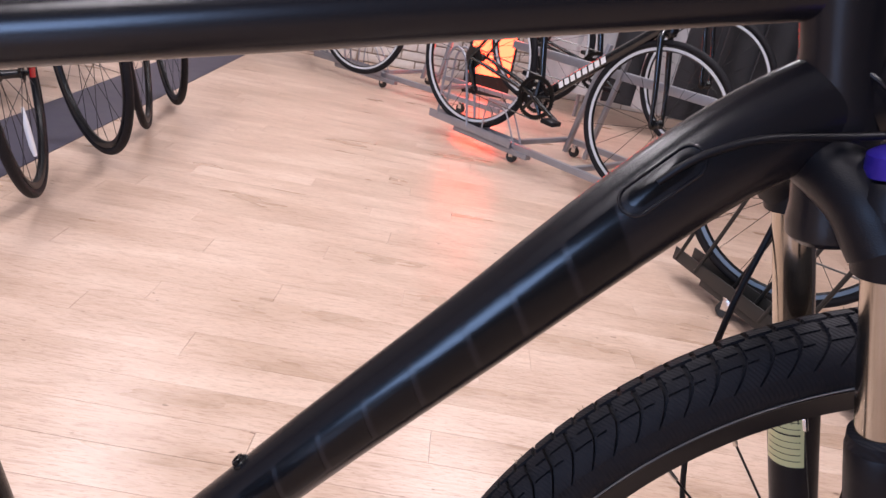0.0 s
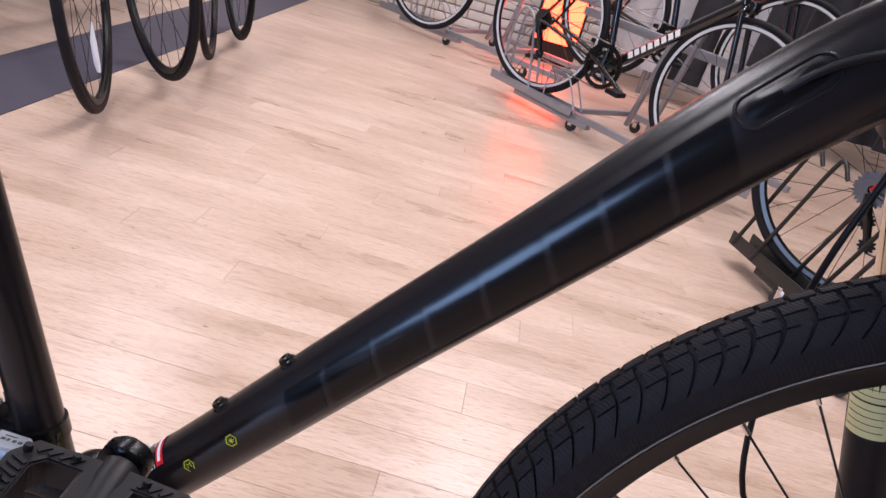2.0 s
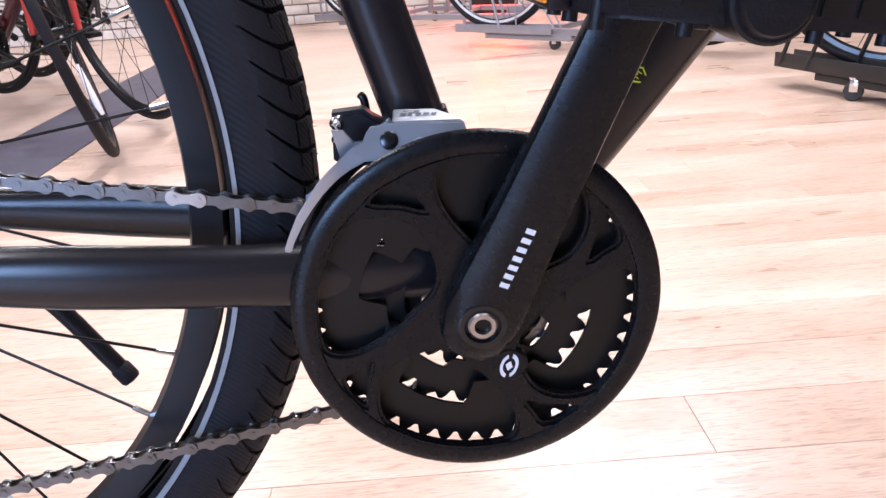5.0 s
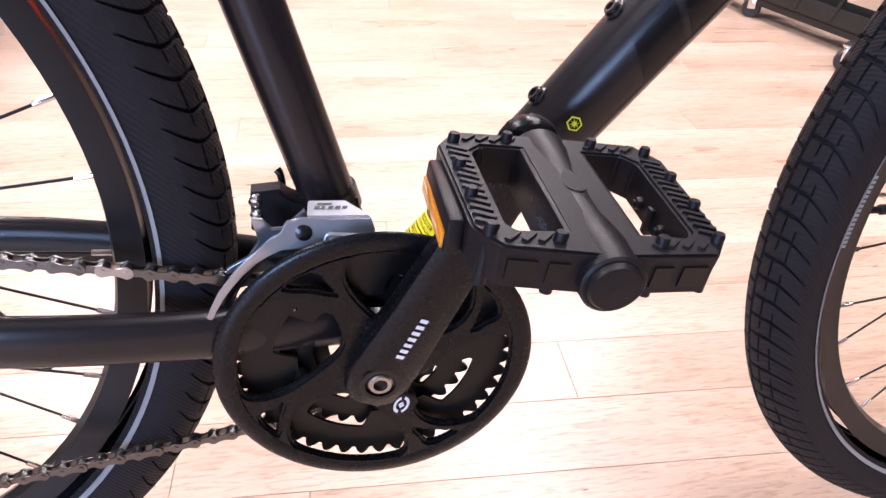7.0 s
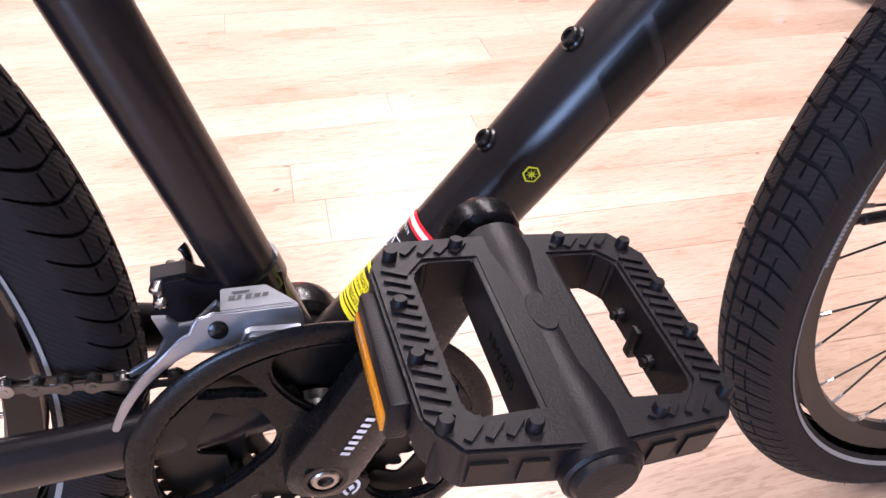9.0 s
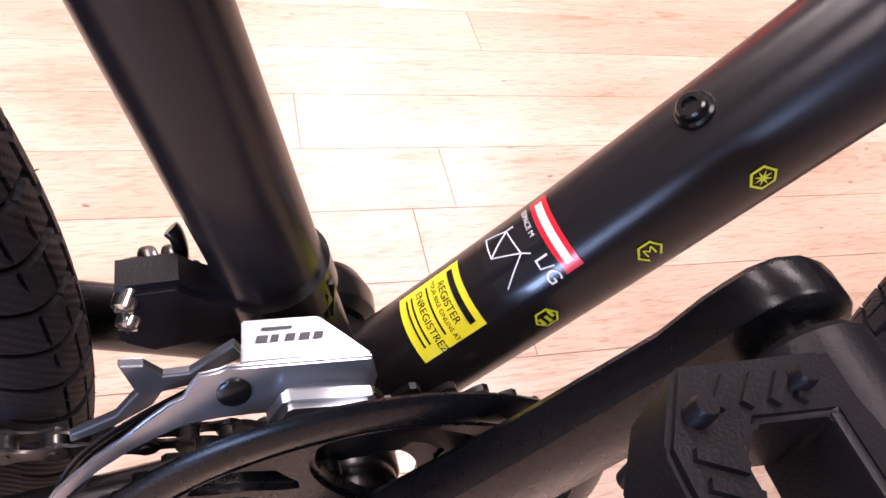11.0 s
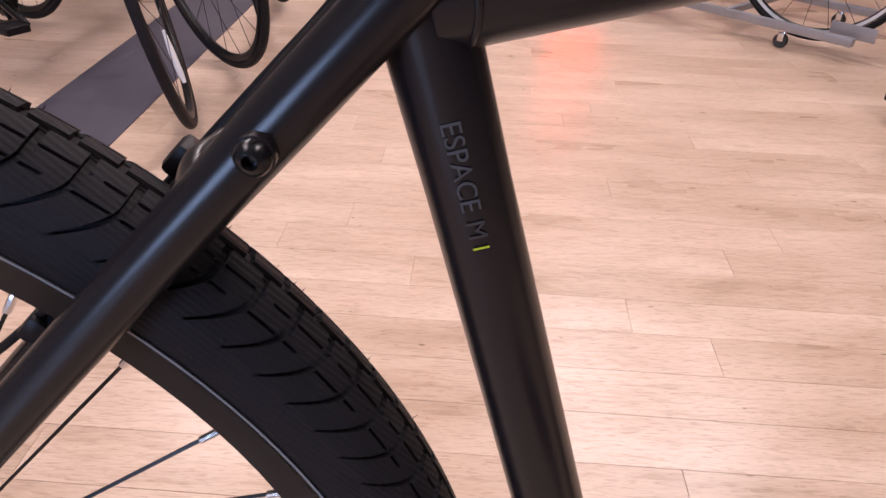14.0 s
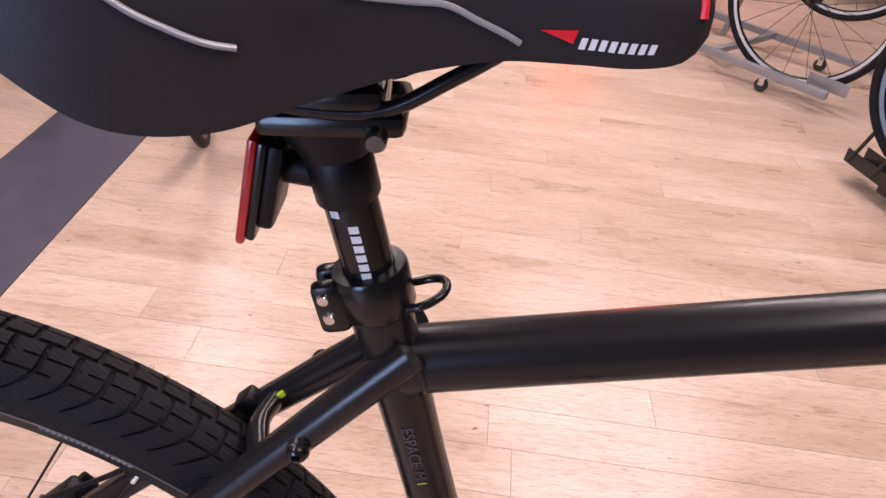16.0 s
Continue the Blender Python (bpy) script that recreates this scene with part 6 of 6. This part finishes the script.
def grey_rack(p, ang, label):
    """A wheeled grey rack: two rails on casters, uprights, a wheel tray with hoops."""
    r = empty("bicycle_rack", label, "bicycle rack", "grey bicycle racks")
    d = V(math.cos(radians(ang)), math.sin(radians(ang)), 0)
    n = V(-d.y, d.x, 0)
    o = Vector((*p, 0))
    L = 0.86
    for off in (0.0, 0.50):
        bar("rail", r, o + n * off + d * -0.05 + V(0, 0, 0.080), o + n * off + d * L + V(0, 0, 0.080), 0.03, 0.03, "rack")
        for t in (0.0, 0.60):
            q = o + n * off + d * t
            caster(r, q.x, q.y)
    for t in (-0.04, 0.36):
        bar("cross_bar", r, o + d * t + V(0, 0, 0.085), o + d * t + n * 0.5 + V(0, 0, 0.085), 0.025, 0.025, "rack")
    for t in (0.12, 0.24):
        bar("upright", r, o + d * t + n * 0.25 + V(0, 0, 0.08), o + d * (t + 0.10) + n * 0.25 + V(0, 0, 0.62), 0.028, 0.020, "rack")
    bar("upper_rail", r, o + d * -0.35 + n * 0.26 + V(0, 0, 0.50), o + d * 0.95 + n * 0.26 + V(0, 0, 0.50), 0.03, 0.04, "rack")
    c = o + d * -0.30 + V(0, 0, 0.088)
    for s in (-1, 1):
        bar("tray_side", r, c + d * -0.28 + n * (0.030 * s), c + d * 0.30 + n * (0.030 * s), 0.003, 0.040, "rack", 0.001)
    bar("tray_floor", r, c + d * -0.28 + V(0, 0, -0.019), c + d * 0.30 + V(0, 0, -0.019), 0.06, 0.003, "rack", 0.001)
    bar("tray_support", r, c + d * -0.10 + V(0, 0, -0.035), c + d * 0.40 + V(0, 0, -0.035), 0.04, 0.025, "rack")
    hoop(r, c + d * -0.12, d, n, 0.36, "rack")
    hoop(r, c + d * 0.20, d, n, 0.16, "rack", r=0.004)
    bm = box(bmesh.new(), (0, 0, 0), (0.165, 0.004, 0.05), None, 0.001)
    bmesh.ops.transform(bm, matrix=Matrix.Translation(o + d * 0.83 + n * 0.05 + V(0, 0, 0.105)) @ pose(0, 0, 0, 0, 0, ang), verts=bm.verts[:])
    part("wheel_plate", bm, "rack", r)
    return r


grey_rack((0.73, 3.085), -47, "grey steel bicycle rack on black casters")
grey_rack((0.01, 4.37), -35, "grey steel bicycle rack by the brick wall")


def black_rack():
    r = empty("floor_rack", "black steel floor rack holding a red bicycle", "bicycle rack")
    a, b = V(1.187, 1.937, 0), V(1.43, 1.085, 0)
    d = (b - a).normalized()
    n = V(-d.y, d.x, 0)
    L = (b - a).length
    for off in (0.0, 0.075):
        bar("tray_side", r, a + n * off + V(0, 0, 0.085), a + n * off + d * L + V(0, 0, 0.085), 0.004, 0.045, "rackblack", 0.001)
    bar("tray_floor", r, a + n * 0.037 + V(0, 0, 0.064), a + n * 0.037 + d * L + V(0, 0, 0.064), 0.075, 0.003, "rackblack", 0.001)
    bar("lower_rail", r, a + n * 0.03 + d * 0.16 + V(0, 0, 0.050), a + n * 0.03 + d * L + V(0, 0, 0.050), 0.05, 0.022, "rackblack")
    foot = V(1.290, 1.204, 0.066)
    bar("foot_bar", r, foot, a + d * 0.70 + n * 0.04 + V(0, 0, 0.052), 0.022, 0.016, "rackblack")
    caster(r, foot.x, foot.y)
    caster(r, (a + d * 0.30).x + 0.01, (a + d * 0.30).y)
    for t in (0.02, 0.13, 0.24, 0.35, 0.46, 0.58):
        p = a + d * t + n * (0.0 if t < 0.2 or t > 0.4 else 0.07)
        part("post", tube(bmesh.new(), smooth_path([p + V(0, 0, 0.07), p + d * 0.07 + V(0, 0, 0.25), p + d * 0.14 + V(0, 0, 0.43), p + d * 0.17 + V(0, 0, 0.47), p + d * 0.21 + V(0, 0, 0.43)], 20), 0.0065, 10), "rackblack", r)
    return r


black_rack()

# orange glowing sign panel standing by the brick wall
sign = part("light_panel", box(bmesh.new(), (0.69, 4.78, 0.50), (0.32, 0.05, 1.0), None, 0.008), "rackblack")
tagged(sign, "glowing orange-red light panel by the brick wall", "light panel")
part("glowing_face", box(bmesh.new(), (0.69, 4.752, 0.56), (0.28, 0.006, 0.84), None, 0.001), "glow", sign, smooth=False)


# clothes on a low rail behind the racks
def garment(x, y, z, w, h, mat, seed):
    rnd = random.Random(seed)
    bm = bmesh.new()
    nx, nz = 14, 12
    g = {}
    ph = rnd.uniform(0, 6)
    for s in (0, 1):
        for i in range(nx + 1):
            for j in range(nz + 1):
                u, v = i / nx, j / nz
                wave = 0.018 * math.sin(9 * u + ph + 1.5 * v) * (1 - 0.6 * v)
                g[s, i, j] = bm.verts.new((x + (u - 0.5) * w * (1 - 0.15 * v), y + wave + s * 0.02, z + v * h))
    for i in range(nx):
        for j in range(nz):
            bm.faces.new((g[0, i, j], g[0, i + 1, j], g[0, i + 1, j + 1], g[0, i, j + 1]))
            bm.faces.new((g[1, i + 1, j], g[1, i, j], g[1, i, j + 1], g[1, i + 1, j + 1]))
    for i in range(nx):
        bm.faces.new((g[0, i + 1, 0], g[0, i, 0], g[1, i, 0], g[1, i + 1, 0]))
        bm.faces.new((g[0, i, nz], g[0, i + 1, nz], g[1, i + 1, nz], g[1, i, nz]))
    for j in range(nz):
        bm.faces.new((g[0, 0, j], g[0, 0, j + 1], g[1, 0, j + 1], g[1, 0, j]))
        bm.faces.new((g[0, nx, j + 1], g[0, nx, j], g[1, nx, j], g[1, nx, j + 1]))
    ob = part("garment", bm, mat)
    return tagged(ob, ("pale grey" if mat == "cloth" else "black") + " cycling garment hanging on a rail", "garment", "garments on the rail")


for k in range(12):
    garment(1.18 + 0.19 * k, 4.62 - 0.085 * k, 0.16, 0.30, 0.98, "cloth" if k in (0, 1, 3) else "clothdark", k)
rail = part("clothes_rail", tube(bmesh.new(), [V(1.3, 4.62, 1.16), V(3.5, 3.68, 1.16)], 0.014, 14), "rack")
tagged(rail, "grey steel clothes rail", "clothes rail")
for p in (V(1.3, 4.62, 0), V(3.5, 3.68, 0)):
    part("rail_leg", tube(bmesh.new(), [p + V(0, 0, 0.0), p + V(0, 0, 1.16)], 0.014, 14), "rack", rail)


# ---- bricks of the back wall and planks of the floor ----
def build_bricks():
    bm = box(bmesh.new(), (0, 0, 0), (0.204, 0.02, 0.058), None, 0.004)
    me = part("brick", bm, "brick", back_wall).data
    first = bpy.data.objects["brick"]
    rnd = random.Random(2)
    spots = []
    for row in range(14):
        for k in range(12):
            spots.append((-1.0 + 0.215 * k + (0.107 if row % 2 else 0), 0.035 + 0.069 * row))
    for n, (x, z) in enumerate(spots):
        ob = first if n == 0 else new("brick", me)
        ob.parent = back_wall
        ob.matrix_basis = pose(x, Y1 - 0.004 + rnd.uniform(-0.003, 0.003), z, 0, 0, 0)
    verts, faces = [], []
    for row in range(40):
        for k in range(38):
            x, z = X0 + 0.1 + 0.215 * k + (0.107 if row % 2 else 0), 0.035 + 0.069 * row
            if -1.05 < x < 1.5 and row < 14:
                continue
            if z > CEIL - 0.03 or x > X1 - 0.1:
                continue
            b = len(verts)
            y = Y1 - 0.012
            for dx in (-0.102, 0.102):
                for dy in (0.0, 0.02):
                    for dz in (-0.029, 0.029):
                        verts.append((x + dx, y + dy, z + dz))
            faces += [(b, b + 1, b + 3, b + 2), (b + 4, b + 6, b + 7, b + 5), (b, b + 4, b + 5, b + 1), (b + 2, b + 3, b + 7, b + 6), (b, b + 2, b + 6, b + 4), (b + 1, b + 5, b + 7, b + 3)]
    m2 = bpy.data.meshes.new("bricks_far")
    m2.from_pydata(verts, [], faces)
    m2.materials.append(M["brick"])
    far = new("bricks_far", m2)
    far.parent = back_wall
    tagged(far, kind="stuff")


def build_planks():
    rnd = random.Random(7)
    t, gap, thick = radians(TURN_P), 0.0005, 0.006
    c, s = math.cos(t), math.sin(t)
    L, W = PLANK_L / 2 - gap / 2, PLANK_W / 2 - gap / 2
    b = 0.0005
    base = [(-L, -W, -thick), (L, -W, -thick), (L, W, -thick), (-L, W, -thick), (-L, -W, -b), (L, -W, -b), (L, W, -b), (-L, W, -b),
            (-L + b, -W + b, 0), (L - b, -W + b, 0), (L - b, W - b, 0), (-L + b, W - b, 0)]
    fs = [(0, 1, 5, 4), (1, 2, 6, 5), (2, 3, 7, 6), (3, 0, 4, 7), (4, 5, 9, 8), (5, 6, 10, 9), (6, 7, 11, 10), (7, 4, 8, 11), (8, 9, 10, 11)]
    near_me = bpy.data.meshes.new("plank")
    near_me.from_pydata(base, [], fs)
    near_me.materials.append(M["oakA"])
    verts, faces = [], []
    count = 0
    rows = int((Y1 - Y0) / PLANK_W) + 8
    for r in range(-4, rows):
        v = 0.425 + PLANK_W * (r - 40) + PLANK_W / 2
        shift = rnd.random() * PLANK_L
        if r == 40:
            shift = 0.24 - PLANK_L / 2
        for k in range(-6, 6):
            u = shift + k * PLANK_L
            x, y = u * c - (v - 0.4) * s, u * s + (v - 0.4) * c + 0.4
            if not (X0 - 0.3 < x < X1 + 0.3 and Y0 - 0.1 < y < Y1 + 0.05):
                continue
            if -1.7 < x < 1.9 and -0.35 < y < 4.0 and count < 300:
                ob = new("plank", near_me)
                ob.parent = floor
                ob.matrix_basis = pose(x, y, 0, 0, 0, TURN_P)
                count += 1
                continue
            o = len(verts)
            verts += [(min(X1 + 0.15, max(X0 - 0.15, x + p * c - q * s)), y + p * s + q * c, z) for p, q, z in base]
            faces += [tuple(i + o for i in f) for f in fs]
    me = bpy.data.meshes.new("planks_far")
    me.from_pydata(verts, [], faces)
    me.materials.append(M["oakB"])
    far = new("planks_far", me)
    far.parent = floor
    tagged(far, kind="stuff")


build_bricks()
build_planks()
